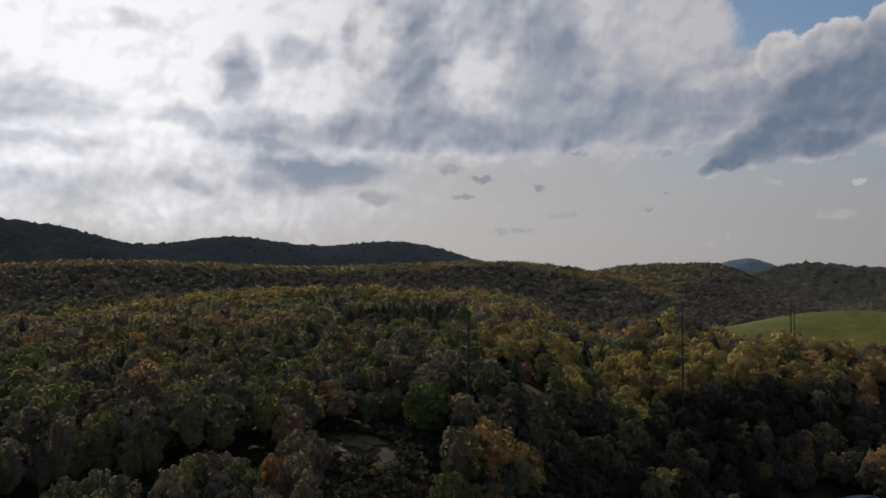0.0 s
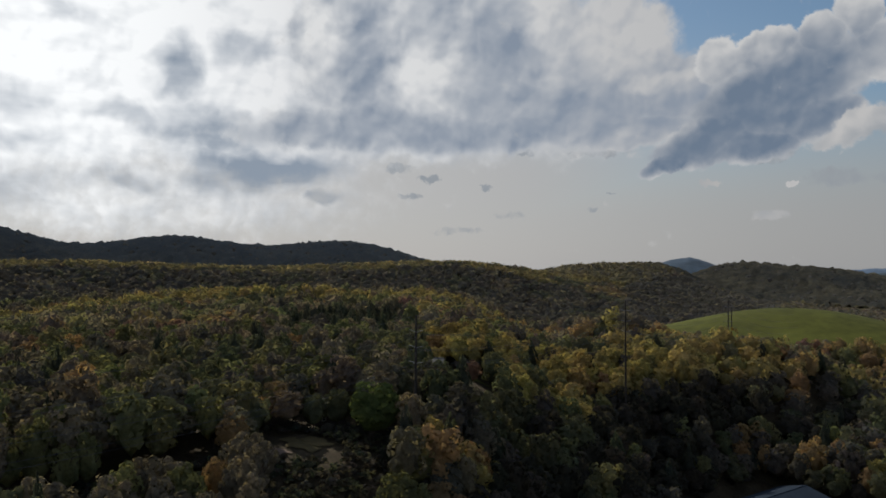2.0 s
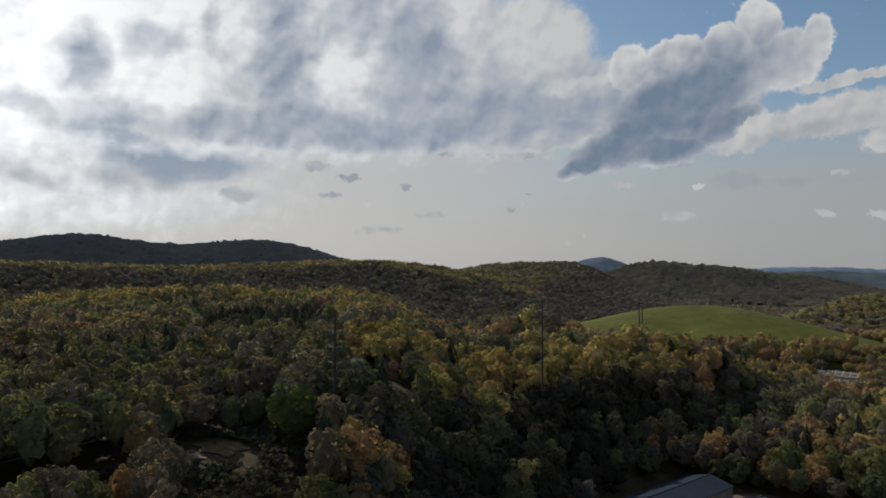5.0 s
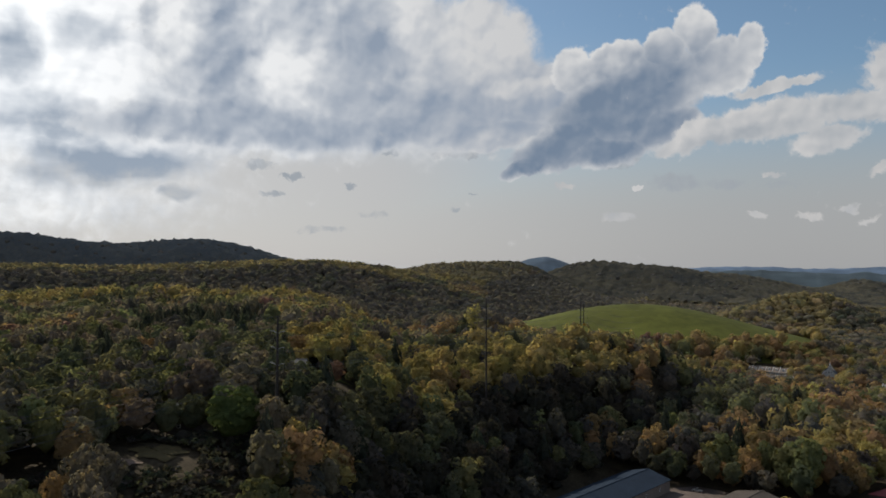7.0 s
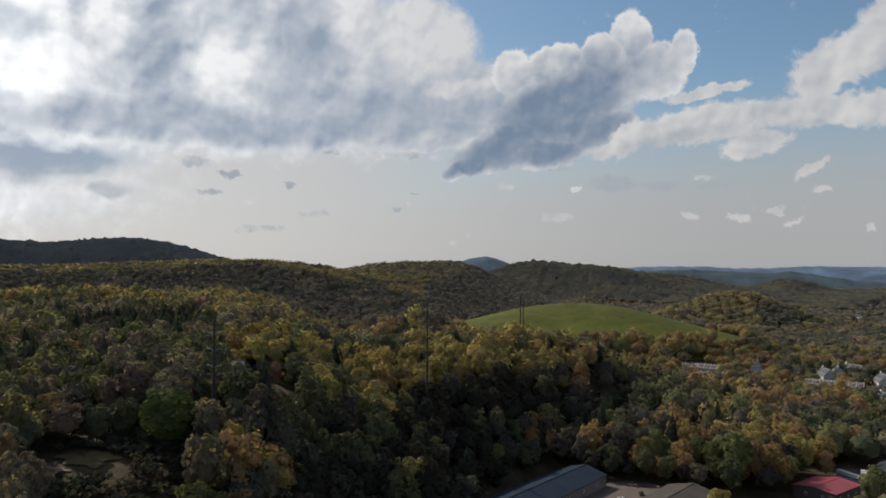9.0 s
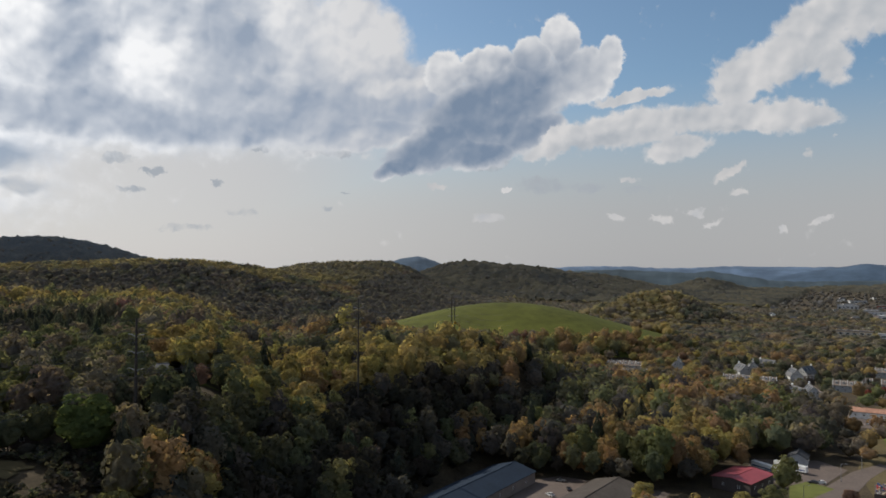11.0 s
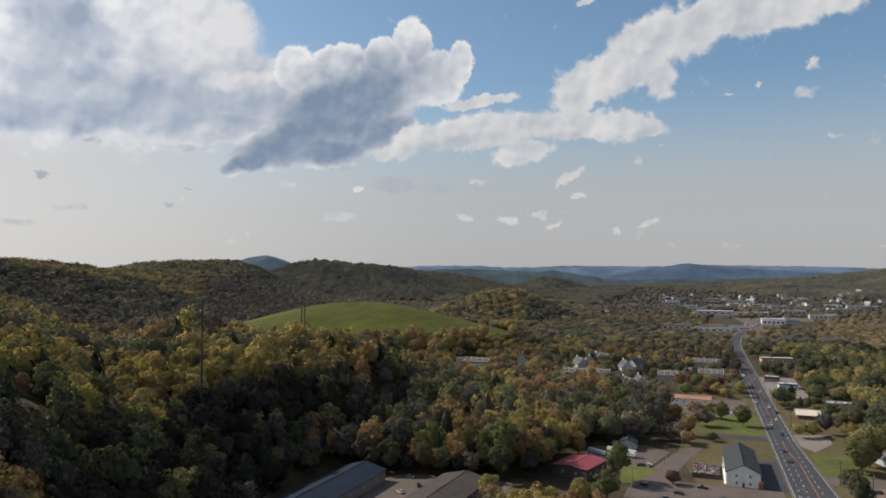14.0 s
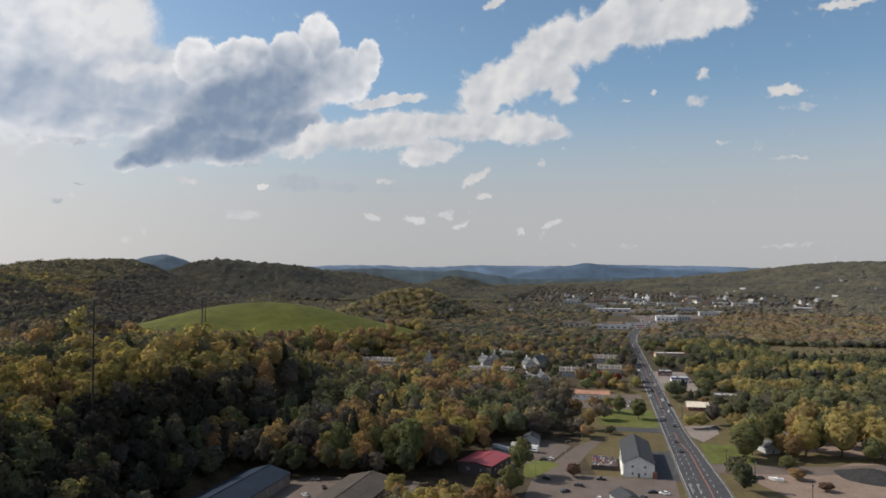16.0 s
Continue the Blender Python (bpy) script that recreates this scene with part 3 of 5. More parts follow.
# the grassed mound, laid just over the ground
gr, ga = np.meshgrid(np.linspace(0.02, 1.35, 24), np.linspace(0, 2 * math.pi, 49), indexing="ij")
cb = radians(29.8)
ux, uy = gr * 180 * np.cos(ga), gr * 130 * np.sin(ga)
gx, gy = 900 * math.sin(cb) + ux * math.cos(cb) + uy * math.sin(cb), 900 * math.cos(cb) - ux * math.sin(cb) + uy * math.cos(cb)
gz = land(gx, gy) + 0.9
gi, gj = np.meshgrid(np.arange(23), np.arange(48), indexing="ij")
gk = (gi * 49 + gj).ravel()
tagged(new("grass_mound", np_mesh("grass_mound", np.stack([gx, gy, gz], -1).reshape(-1, 3), np.stack([gk, gk + 49, gk + 50, gk + 1], -1), M_MEADOW)),
       "smooth rounded green grass mound beyond the woods", "grass mound", "", "structure")



def drape(name, label, category, x, y, rx, ry, mat):
    """A patch of ground cover that follows the land."""
    r, a = np.meshgrid(np.linspace(0, 1, 9), np.linspace(0, 2 * math.pi, 33), indexing="ij")
    px, py = x + r * rx * np.cos(a) * (1 + 0.2 * np.sin(3 * a) + 0.18 * np.sin(7 * a + 1)), y + r * ry * np.sin(a) * (1 + 0.25 * np.cos(5 * a) + 0.15 * np.sin(9 * a))
    k = (np.arange(8)[:, None] * 33 + np.arange(32)[None]).ravel()
    me = np_mesh(name, np.stack([px, py, land(px, py) + 0.35], -1).reshape(-1, 3), np.stack([k, k + 33, k + 34, k + 1], -1), mat)
    return tagged(new(name, me), label, category, "", "structure")


drape("dry_yard", "dry sunlit yard of straw-coloured grass", "yard", -22, 191, 6, 4.5, M_DRYGRASS)
drape("dry_yard", "bare sandy patch beside the yard", "yard", -30, 184, 4.5, 2.0, M_DIRT)
drape("plateau_lawn", "green lawn round the plateau house", "lawn", 24, 299, 14, 7, M_GRASS)
drape("plateau_lawn", "small green lawn on the plateau", "lawn", 36, 272, 8, 5, M_GRASS)
drape("dirt_road", "pale dirt track at the foot of the mound", "track", 640, 745, 34, 10, M_DIRT)

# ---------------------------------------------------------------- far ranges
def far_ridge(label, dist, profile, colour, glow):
    """A far range as a smooth sheet of land, its haze put into colour and glow; profile: bearings and heights of its
    skyline.
    """
    m, n = material("hazed_far_range")
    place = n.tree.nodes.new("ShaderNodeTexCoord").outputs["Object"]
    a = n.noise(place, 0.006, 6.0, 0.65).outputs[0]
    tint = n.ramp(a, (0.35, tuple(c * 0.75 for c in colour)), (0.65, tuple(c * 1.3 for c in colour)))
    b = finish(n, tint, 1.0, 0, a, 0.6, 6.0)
    # air light over the range, added as emission in the same blue
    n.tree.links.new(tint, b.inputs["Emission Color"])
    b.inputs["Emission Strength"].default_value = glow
    bearings = np.arange(profile[0][0], profile[-1][0], 0.12)
    top = np.interp(bearings, [p[0] for p in profile], [p[1] for p in profile])
    top = np.convolve(np.pad(top, 8, "edge"), np.hanning(17) / np.hanning(17).sum(), "valid")
    top = top + np.array([noise.fractal(Vector((q * 0.9, dist, 0)), 0.9, 2.0, 5) * 5 for q in bearings])
    rows_ = np.linspace(0, 1, 12)
    verts = []
    for t in rows_:
        d = dist - 500 * (1 - t)
        h = top * np.sin(t * math.pi / 2)
        verts.append(np.stack([d * np.sin(np.radians(bearings)), d * np.cos(np.radians(bearings)), h - 6 * (1 - t)], -1))
    verts.append(verts[-1] * np.array([1.01, 1.01, 0.0]) - np.array([0, 0, 5.0]))
    k = len(bearings)
    i, j = np.meshgrid(np.arange(len(rows_)), np.arange(k - 1), indexing="ij")
    q = (i * k + j).ravel()
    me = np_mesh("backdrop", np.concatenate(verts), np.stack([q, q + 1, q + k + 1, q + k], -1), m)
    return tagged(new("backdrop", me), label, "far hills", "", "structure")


far_ridge("far haze-blue wooded peak behind the ridge", 4300, [(17, 60), (20, 112), (21.6, 150), (22.7, 163), (23.8, 148), (25.3, 95), (27, 40)], (0.04, 0.058, 0.082), 0.4)
far_ridge("far haze-blue range along the end of the valley", 4600, [(30, 60), (34, 100), (35.5, 104), (39, 106), (41, 96), (43, 95), (46, 107), (50, 105), (54, 103), (57, 112), (62, 108), (66, 102), (69, 90), (74, 60)], (0.06, 0.085, 0.125), 0.6)
far_ridge("dark haze-blue wooded hill in the valley's end", 4000, [(48, 30), (51, 75), (54, 108), (55.2, 121), (56.5, 112), (59, 96), (62, 84), (66, 70), (70, 40)], (0.04, 0.06, 0.09), 0.5)
far_ridge("low dark haze-blue hill across the valley", 3500, [(33, 60), (36, 88), (39, 88), (42, 80), (43.5, 74), (44.9, 84), (46.5, 72), (49, 45), (52, 40), (56, 48), (62, 52), (68, 50), (74, 30)], (0.032, 0.045, 0.055), 0.3)

# ---------------------------------------------------------------- building kit
def mesh_of(name, verts, faces, mat):
    me = bpy.data.meshes.new(name)
    me.from_pydata(verts, [], faces)
    me.materials.append(mat)
    return me


def boxes(name, mat, *bounds):
    """One mesh of boxes: each x0, x1, y0, y1, z0, z1."""
    verts, faces = [], []
    for x0, x1, y0, y1, z0, z1 in bounds:
        k = len(verts)
        verts += [(x0, y0, z0), (x1, y0, z0), (x1, y1, z0), (x0, y1, z0), (x0, y0, z1), (x1, y0, z1), (x1, y1, z1), (x0, y1, z1)]
        faces += [(k, k + 3, k + 2, k + 1), (k + 4, k + 5, k + 6, k + 7), (k, k + 1, k + 5, k + 4), (k + 1, k + 2, k + 6, k + 5), (k + 2, k + 3, k + 7, k + 6), (k + 3, k, k + 4, k + 7)]
    return mesh_of(name, verts, faces, mat)


def part(name, me, parent, label="", m=None):
    ob = new(name, me)
    ob.parent = parent
    if m is not None:
        ob.matrix_basis = m
    return tagged(ob, label)


def thing(name, m, label, category, group=""):
    ob = new(name)
    ob.empty_display_size = 0.5
    ob.matrix_basis = m
    return tagged(ob, label, category, group)


def prism(w, l, eave, rise):
    """Walls with gable ends, the ridge along y."""
    v = [(-w / 2, -l / 2, -0.3), (w / 2, -l / 2, -0.3), (w / 2, l / 2, -0.3), (-w / 2, l / 2, -0.3),
         (-w / 2, -l / 2, eave), (w / 2, -l / 2, eave), (w / 2, l / 2, eave), (-w / 2, l / 2, eave), (0, -l / 2, eave + rise), (0, l / 2, eave + rise)]
    return v, [(0, 1, 5, 8, 4), (2, 3, 7, 9, 6), (1, 2, 6, 5), (3, 0, 4, 7), (4, 8, 9, 7), (8, 5, 6, 9)]


def roof_slab(w, l, eave, rise, over=0.5, thick=0.22):
    k = rise / (w / 2)
    x1, y1, z1, z0 = w / 2 + over, l / 2 + over, eave - over * k, eave + rise
    v = []
    for y in (-y1, y1):
        v += [(-x1, y, z1), (0, y, z0), (x1, y, z1), (-x1, y, z1 + thick), (0, y, z0 + thick), (x1, y, z1 + thick)]
    f = [(3, 4, 10, 9), (4, 5, 11, 10), (0, 6, 7, 1), (1, 7, 8, 2), (0, 1, 4, 3), (1, 2, 5, 4), (6, 9, 10, 7), (7, 10, 11, 8), (0, 3, 9, 6), (2, 8, 11, 5)]
    return v, f


def window(parent, x, y, z, w, h, face, frame_mat=None):
    """A window proud of the wall; face: the side it looks to, as (dx, dy)."""
    turn = math.degrees(math.atan2(-face[0], face[1])) + 180
    m = pose(x, y, z, 0, 0, turn)
    f = part("window", WINDOW_FRAME, parent, "", m @ Matrix.Diagonal((w, 1, h, 1)))
    part("pane", WINDOW_PANE, f)
    return f


# a unit window: looks to -y, one metre wide and high, centred
WINDOW_FRAME = boxes("window", M_WHITE, (-0.5, -0.4, -0.07, 0.0, -0.5, 0.5), (0.4, 0.5, -0.07, 0.0, -0.5, 0.5), (-0.4, 0.4, -0.07, 0, 0.42, 0.5), (-0.4, 0.4, -0.07, 0, -0.5, -0.42), (-0.4, 0.4, -0.05, 0, -0.03, 0.03))
WINDOW_PANE = boxes("pane", M_GLASS_DARK, (-0.4, 0.4, -0.035, 0.01, -0.42, 0.42))


def gable_house(name, label, m, w, l, eave, rise, wall, roof, rows_=1, side_n=3, end_n=2, category="house", group="", over=0.5, trim=True):
    h = thing(name, m, label, category, group)
    part("wall", mesh_of("wall", *prism(w, l, eave, rise), wall), h)
    part("roof", mesh_of("roof", *roof_slab(w, l, eave, rise, over), roof), h)
    if trim:
        part("ridge_cap", boxes("ridge_cap", roof, (-0.25, 0.25, -l / 2 - over, l / 2 + over, eave + rise + 0.2, eave + rise + 0.34)), h)
    storey = eave / max(1, rows_)
    for r in range(rows_):
        z = storey * (r + 0.55)
        for k in range(end_n):
            x = w * ((k + 0.5) / end_n - 0.5) * 0.8
            window(h, x, -l / 2, z, 1.1, 1.3, (0, -1))
        for k in range(side_n):
            y = l * ((k + 0.5) / side_n - 0.5) * 0.92
            window(h, -w / 2, y, z, 1.1, 1.3, (-1, 0))
            window(h, w / 2, y, z, 1.1, 1.3, (1, 0))
    part("door", boxes("door", M_DARKWALL, (-0.5, 0.5, -l / 2 - 0.06, -l / 2 + 0.02, 0.05, 2.1)), h)
    return h


def flat_block(name, label, m, w, l, height, wall, fascia, roof, category="shop", group="", windows=6):
    h = thing(name, m, label, category, group)
    part("wall", boxes("wall", wall, (-w / 2, w / 2, -l / 2, l / 2, -0.3, height)), h)
    part("roof", boxes("roof", roof, (-w / 2 + 0.3, w / 2 - 0.3, -l / 2 + 0.3, l / 2 - 0.3, height + 0.004, height + 0.12)), h)
    part("parapet", boxes("parapet", fascia, (-w / 2 - 0.15, w / 2 + 0.15, -l / 2 - 0.15, -l / 2 + 0.3, height - 0.9, height + 0.5), (-w / 2 - 0.15, w / 2 + 0.15, l / 2 - 0.3, l / 2 + 0.15, height - 0.9, height + 0.5),
                          (-w / 2 - 0.15, -w / 2 + 0.3, -l / 2 + 0.3, l / 2 - 0.3, height - 0.9, height + 0.5), (w / 2 - 0.3, w / 2 + 0.15, -l / 2 + 0.3, l / 2 - 0.3, height - 0.9, height + 0.5)), h)
    part("roof_unit", boxes("roof_unit", M_STEEL, (-w * 0.2, -w * 0.2 + 2, -1, 1, height + 0.12, height + 1.3)), h)
    for k in range(windows):
        x = w * ((k + 0.5) / windows - 0.5) * 0.94
        window(h, x, -l / 2, height * 0.42, w / windows * 0.7, height * 0.45, (0, -1))
    return h


def town_row(label, m, units, uw, depth, eave, rise, group="town house rows"):
    """A terrace of town houses: brown roof between white party walls, bays below."""
    h = thing("town_house_row", m, label, "town houses", group)
    l = units * uw
    v, f = prism(depth, l, eave, rise)
    part("wall", mesh_of("wall", v, f, M_GREYWALL), h)
    part("roof", mesh_of("roof", *roof_slab(depth, l, eave, rise, 0.4), M_ROOF_BROWN), h)
    for k in range(units + 1):
        y = -l / 2 + k * uw
        vv, ff = prism(depth + 1.0, 0.4, eave + 0.3, rise + 0.3)
        part("party_wall", mesh_of("party_wall", vv, ff, M_PALEWALL), h, "white party wall standing above the roof", pose(0, y, 0))
    for k in range(units):
        y = -l / 2 + (k + 0.5) * uw
        for sx in (-1, 1):
            window(h, sx * depth / 2, y - uw * 0.2, eave * 0.3, 1.3, 1.6, (sx, 0))
            window(h, sx * depth / 2, y + uw * 0.2, eave * 0.75, 1.2, 1.3, (sx, 0))
        part("dormer", boxes("dormer", M_PALEWALL, (-depth * 0.36, -depth * 0.2, y - 1.0, y + 1.0, eave + rise * 0.3, eave + rise * 0.85), ), h)
        part("dormer", boxes("dormer", M_PALEWALL, (depth * 0.2, depth * 0.36, y - 1.0, y + 1.0, eave + rise * 0.3, eave + rise * 0.85), ), h)
    return h


def saltbox(label, m, w, l, eave, rise, group="condominium houses"):
    """A condominium house: steep pale grey roof, white walls, dark roof windows."""
    h = thing("condominium_house", m, label, "house", group)
    part("wall", mesh_of("wall", *prism(w, l, eave, rise), M_PALEWALL), h)
    part("roof", mesh_of("roof", *roof_slab(w, l, eave, rise, 0.4), M_ROOF_GREY), h)
    k = rise / (w / 2)
    for j in range(3):
        y = -l / 2 + (j + 0.5) * l / 3
        for sx in (-1, 1):
            v = []
            for dz in (0.24, 0.4):
                for xx, yy in ((0.2, -1.3), (0.62, -1.3), (0.62, 1.3), (0.2, 1.3)):
                    v.append((sx * xx * w / 2, y + yy, eave + rise - xx * w / 2 * k + dz))
            part("roof_window", mesh_of("roof_window", v, [(4, 5, 6, 7), (0, 1, 5, 4), (1, 2, 6, 5), (2, 3, 7, 6), (3, 0, 4, 7)], M_GLASS_DARK), h, "large dark roof window")
    for k2 in range(3):
        window(h, (k2 - 1) * w * 0.28, -l / 2, eave * 0.5, 1.3, 1.6, (0, -1))
        window(h, (k2 - 1) * w * 0.2, -l / 2, eave + rise * 0.25, 1.1, 1.4, (0, -1))
    part("chimney", boxes("chimney", M_WHITE, (-0.5, 0.5, l / 2 - 1.4, l / 2 - 0.2, eave, eave + rise + 1.4)), h)
    return h


def wheel_mesh(r=0.34, w=0.24, k=12):
    v, f = [], []
    for x in (-w / 2, w / 2):
        for i in range(k):
            a = 2 * math.pi * i / k
            v.append((x, r * math.cos(a), r * math.sin(a)))
    f = [tuple(range(k)), tuple(range(2 * k - 1, k - 1, -1))] + [(i, (i + 1) % k, (i + 1) % k + k, i + k) for i in range(k)]
    return mesh_of("wheel", v, f, M_TYRE)


WHEEL = wheel_mesh()


def loft(sections, mat, name):
    """A closed body through cross sections: each y, half width, z0, z1, half width at the top."""
    v, f = [], []
    for y, w0, z0, z1, w1 in sections:
        v += [(-w0, y, z0), (w0, y, z0), (w0, y, z0 + 0.45 * (z1 - z0)), (w1, y, z1), (-w1, y, z1), (-w0, y, z0 + 0.45 * (z1 - z0))]
    for i in range(len(sections) - 1):
        for j in range(6):
            a, b = i * 6 + j, i * 6 + (j + 1) % 6
            f.append((a, b, b + 6, a + 6))
    f += [(5, 4, 3, 2, 1, 0), tuple(range(len(v) - 6, len(v)))]
    return mesh_of(name, v, f, mat)


CAR_MADE = {}


def car(m, colour, kind="sedan", label="", group="cars in traffic"):
    key = (colour, kind)
    if key in CAR_MADE:
        c = copy_thing(CAR_MADE[key], m)
        return tagged(c, label, "", group)
    c = thing("car" if kind != "pickup" else "pickup_truck", m, label, "car" if kind != "pickup" else "pickup truck", group)
    p = PAINT[colour]
    hood, tail, top = {"sedan": (0.92, 0.95, 1.45), "suv": (1.05, 1.1, 1.75), "pickup": (1.1, 1.05, 1.8), "van": (1.2, 1.3, 2.0)}[kind]
    part("body", loft([(-2.3, 0.75, 0.35, 0.75, 0.7), (-2.15, 0.88, 0.25, tail, 0.8), (0.9, 0.9, 0.22, max(hood, tail), 0.82), (2.05, 0.88, 0.25, hood - 0.12, 0.76), (2.3, 0.74, 0.35, 0.7, 0.66)], p, "body"), c)
    back = {"sedan": -1.7, "suv": -2.1, "pickup": -0.5, "van": -2.1}[kind]
    part("glasshouse", loft([(back, 0.8, tail - 0.03, tail + 0.04, 0.76), (back + 0.45, 0.79, tail - 0.03, top - 0.05, 0.62), (0.2, 0.79, tail - 0.03, top - 0.05, 0.62), (1.0, 0.8, tail - 0.03, hood + 0.04, 0.76)], M_GLASS_DARK, "glasshouse"), c, "dark tinted glass")
    part("roof", loft([(back + 0.4, 0.64, top - 0.07, top - 0.02, 0.6), (0.25, 0.64, top - 0.07, top, 0.6)], p, "roof"), c)
    for x in (-0.8, 0.8):
        for y in (-1.4, 1.4):
            part("wheel", WHEEL, c, "", pose(x, y, 0.34))
        part("headlight", boxes("headlight", M_WHITE, (x * 0.75 - 0.16, x * 0.75 + 0.16, 2.16, 2.31, 0.55, 0.68)), c)
        part("tail_light", boxes("tail_light", PAINT["red"], (x * 0.75 - 0.14, x * 0.75 + 0.14, -2.31, -2.16, 0.62, 0.74)), c)
    CAR_MADE[key] = c
    return c


def tube(points, radius, k=5):
    """A round bar through points."""
    v, f = [], []
    for i, p in enumerate(points):
        p = Vector(p)
        d = (Vector(points[min(i + 1, len(points) - 1)]) - Vector(points[max(i - 1, 0)])).normalized()
        x = d.orthogonal().normalized() if abs(d.z) > 0.9 else d.cross(Vector((0, 0, 1))).normalized()
        y = d.cross(x)
        r = radius[i] if isinstance(radius, (list, tuple)) else radius
        for j in range(k):
            a = 2 * math.pi * j / k
            v.append(tuple(p + x * (r * math.cos(a)) + y * (r * math.sin(a))))
    for i in range(len(points) - 1):
        for j in range(k):
            a, b = i * k + j, i * k + (j + 1) % k
            f.append((a, b, b + k, a + k))
    f += [tuple(range(k)), tuple(range(len(v) - 1, len(v) - k - 1, -1))]
    return v, f


def street_lamp(m, height=9.5, arm=2.4):
    h = thing("street_lamp", m, "tall grey steel street lamp with a curved arm", "street lamp", "street lamps")
    part("pole", mesh_of("pole", *tube([(0, 0, 0), (0, 0, height * 0.5), (0, 0, height)], [0.14, 0.11, 0.08], 8), M_STEEL), h)
    part("arm", mesh_of("arm", *tube([(0, 0, height - 0.4), (arm * 0.5, 0, height + 0.2), (arm, 0, height + 0.3)], 0.06, 6), M_STEEL), h)
    part("lamp_head", boxes("lamp_head", M_STEEL, (arm - 0.1, arm + 0.75, -0.17, 0.17, height + 0.18, height + 0.38)), h)
    part("base", boxes("base", M_CONCRETE, (-0.3, 0.3, -0.3, 0.3, -0.1, 0.35)), h)
    return h


def utility_pole(m, height=11.0):
    h = thing("utility_pole", m, "weathered wooden utility pole with a crossarm", "utility pole", "utility poles along the road")
    part("pole", mesh_of("pole", *tube([(0, 0, -0.3), (0, 0, height)], [0.17, 0.12], 8), M_POLE), h)
    part("crossarm", boxes("crossarm", M_POLE, (-1.2, 1.2, -0.06, 0.06, height - 0.8, height - 0.66)), h)
    for x in (-1.05, 0.0, 1.05):
        part("insulator", mesh_of("insulator", *tube([(x, 0, height - 0.66), (x, 0, height - 0.4)], 0.06, 6), M_GLASS_DARK), h)
    part("transformer", mesh_of("transformer", *tube([(0.32, 0, height - 2.6), (0.32, 0, height - 1.6)], 0.24, 8), M_STEEL), h)
    return h


# ---------------------------------------------------------------- buildings of the valley
white = gable_house("office_building", "long white two-storey building with charcoal gable roof", at_road(31, -28.5), 14.5, 46, 6.6, 3.6, M_WHITE, M_ROOF_DARK, 2, 9, 2, "building")
part("porch", boxes("porch", M_WHITE, (-8.2, -7.25, -20, 6, 0, 0.4), (-8.2, -8.05, -20, 6, 2.6, 2.75), (-8.2, -8.05, -20, -19.8, 0.4, 2.6), (-8.2, -8.05, -7, -6.8, 0.4, 2.6), (-8.2, -8.05, 5.8, 6, 0.4, 2.6)), white)
part("bay", boxes("bay", M_BRICK, (6.3, 8.3, -24.2, -21.5, -0.2, 3.2)), white, "brown corner bay")
blue = gable_house("metal_shed", "long metal shed with a blue-grey roof below the slope", at_road(-76, -198, 0.0, -3), 21, 78, 5.2, 2.8, M_CONCRETE, M_ROOF_BLUE, 1, 6, 3, "shed")
for k in range(5):
    part("roof_seam", boxes("roof_seam", M_ROOF_BLUE, (-12.3, 12.3, -30 + k * 14, -29.8 + k * 14, 5.0, 5.1)), blue)
gable_house("workshop", "low dark workshop with a worn brown shingle roof", at_road(-63, -150, 0.0, -5), 22, 60, 4.5, 2.6, M_DARKWALL, M_ROOF_WORN, 1, 5, 2, "workshop")
red = gable_house("barn", "dark barn with a faded red metal roof", at_road(6, -102, 0.0, -17), 17.7, 23, 5.4, 1.0, M_DARKWALL, M_ROOF_RED, 1, 3, 2, "barn")
gable_house("shed", "small grey gabled shed beside the trailers", at_road(62, -84, 0.0, 0), 9, 11, 4.2, 2.4, M_GREYWALL, M_ROOF_DARK, 1, 2, 1, "shed")
gable_house("small_office", "small dark-roofed building at the lot's edge", at_road(-33, -36, 0.0, 20), 10, 12, 3.2, 2.2, M_GREYWALL, M_ROOF_DARK, 1, 2, 2, "building")
gable_house("depot", "long white depot with a rusty metal roof", at_road(212, -52, 0.0, 90), 12, 27, 4.6, 1.8, M_WHITE, M_ROOF_RUST, 1, 5, 1, "depot")
gable_house("pavilion_house", "cream-roofed low house beside the road", at_road(186, 21, 0.0, 90), 9, 13, 3.2, 2.2, M_BRICK, M_ROOF_CREAM, 1, 3, 2, "house", over=1.2)
flat_block("shop", "small dark flat-roofed shop by the road", at_road(348, 14), 12, 10, 4.2, M_BRICK, M_DARKWALL, M_ROOF_FLAT)
flat_block("car_dealer", "low shop with a blue and white front", at_road(312, 23), 14, 12, 4.0, M_WHITE, PAINT["blue"], M_ROOF_FLAT)
flat_block("strip_mall", "low tan strip of shops with dark windows", at_road(490, 32, 0, 6), 32, 12, 4.5, M_TAN, M_BRICK, M_ROOF_FLAT, windows=9)
flat_block("garden_office", "low brown building with a flat grey roof", at_road(232, 48, 0, -10), 18, 11, 3.6, M_DARKWALL, M_ROOF_BROWN, M_ROOF_FLAT)
gable_house("house", "small white house among trees behind the lawn", at_road(74, 43, 0, 20), 8, 10, 3.4, 2.4, M_GREYWALL, M_ROOF_GREY, 1, 2, 1)
gable_house("house", "pale shed-like house behind the big tree", at_road(118, 62, 0, -30), 9, 12, 4.6, 2.6, M_WHITE, M_ROOF_BROWN, 2, 3, 2)
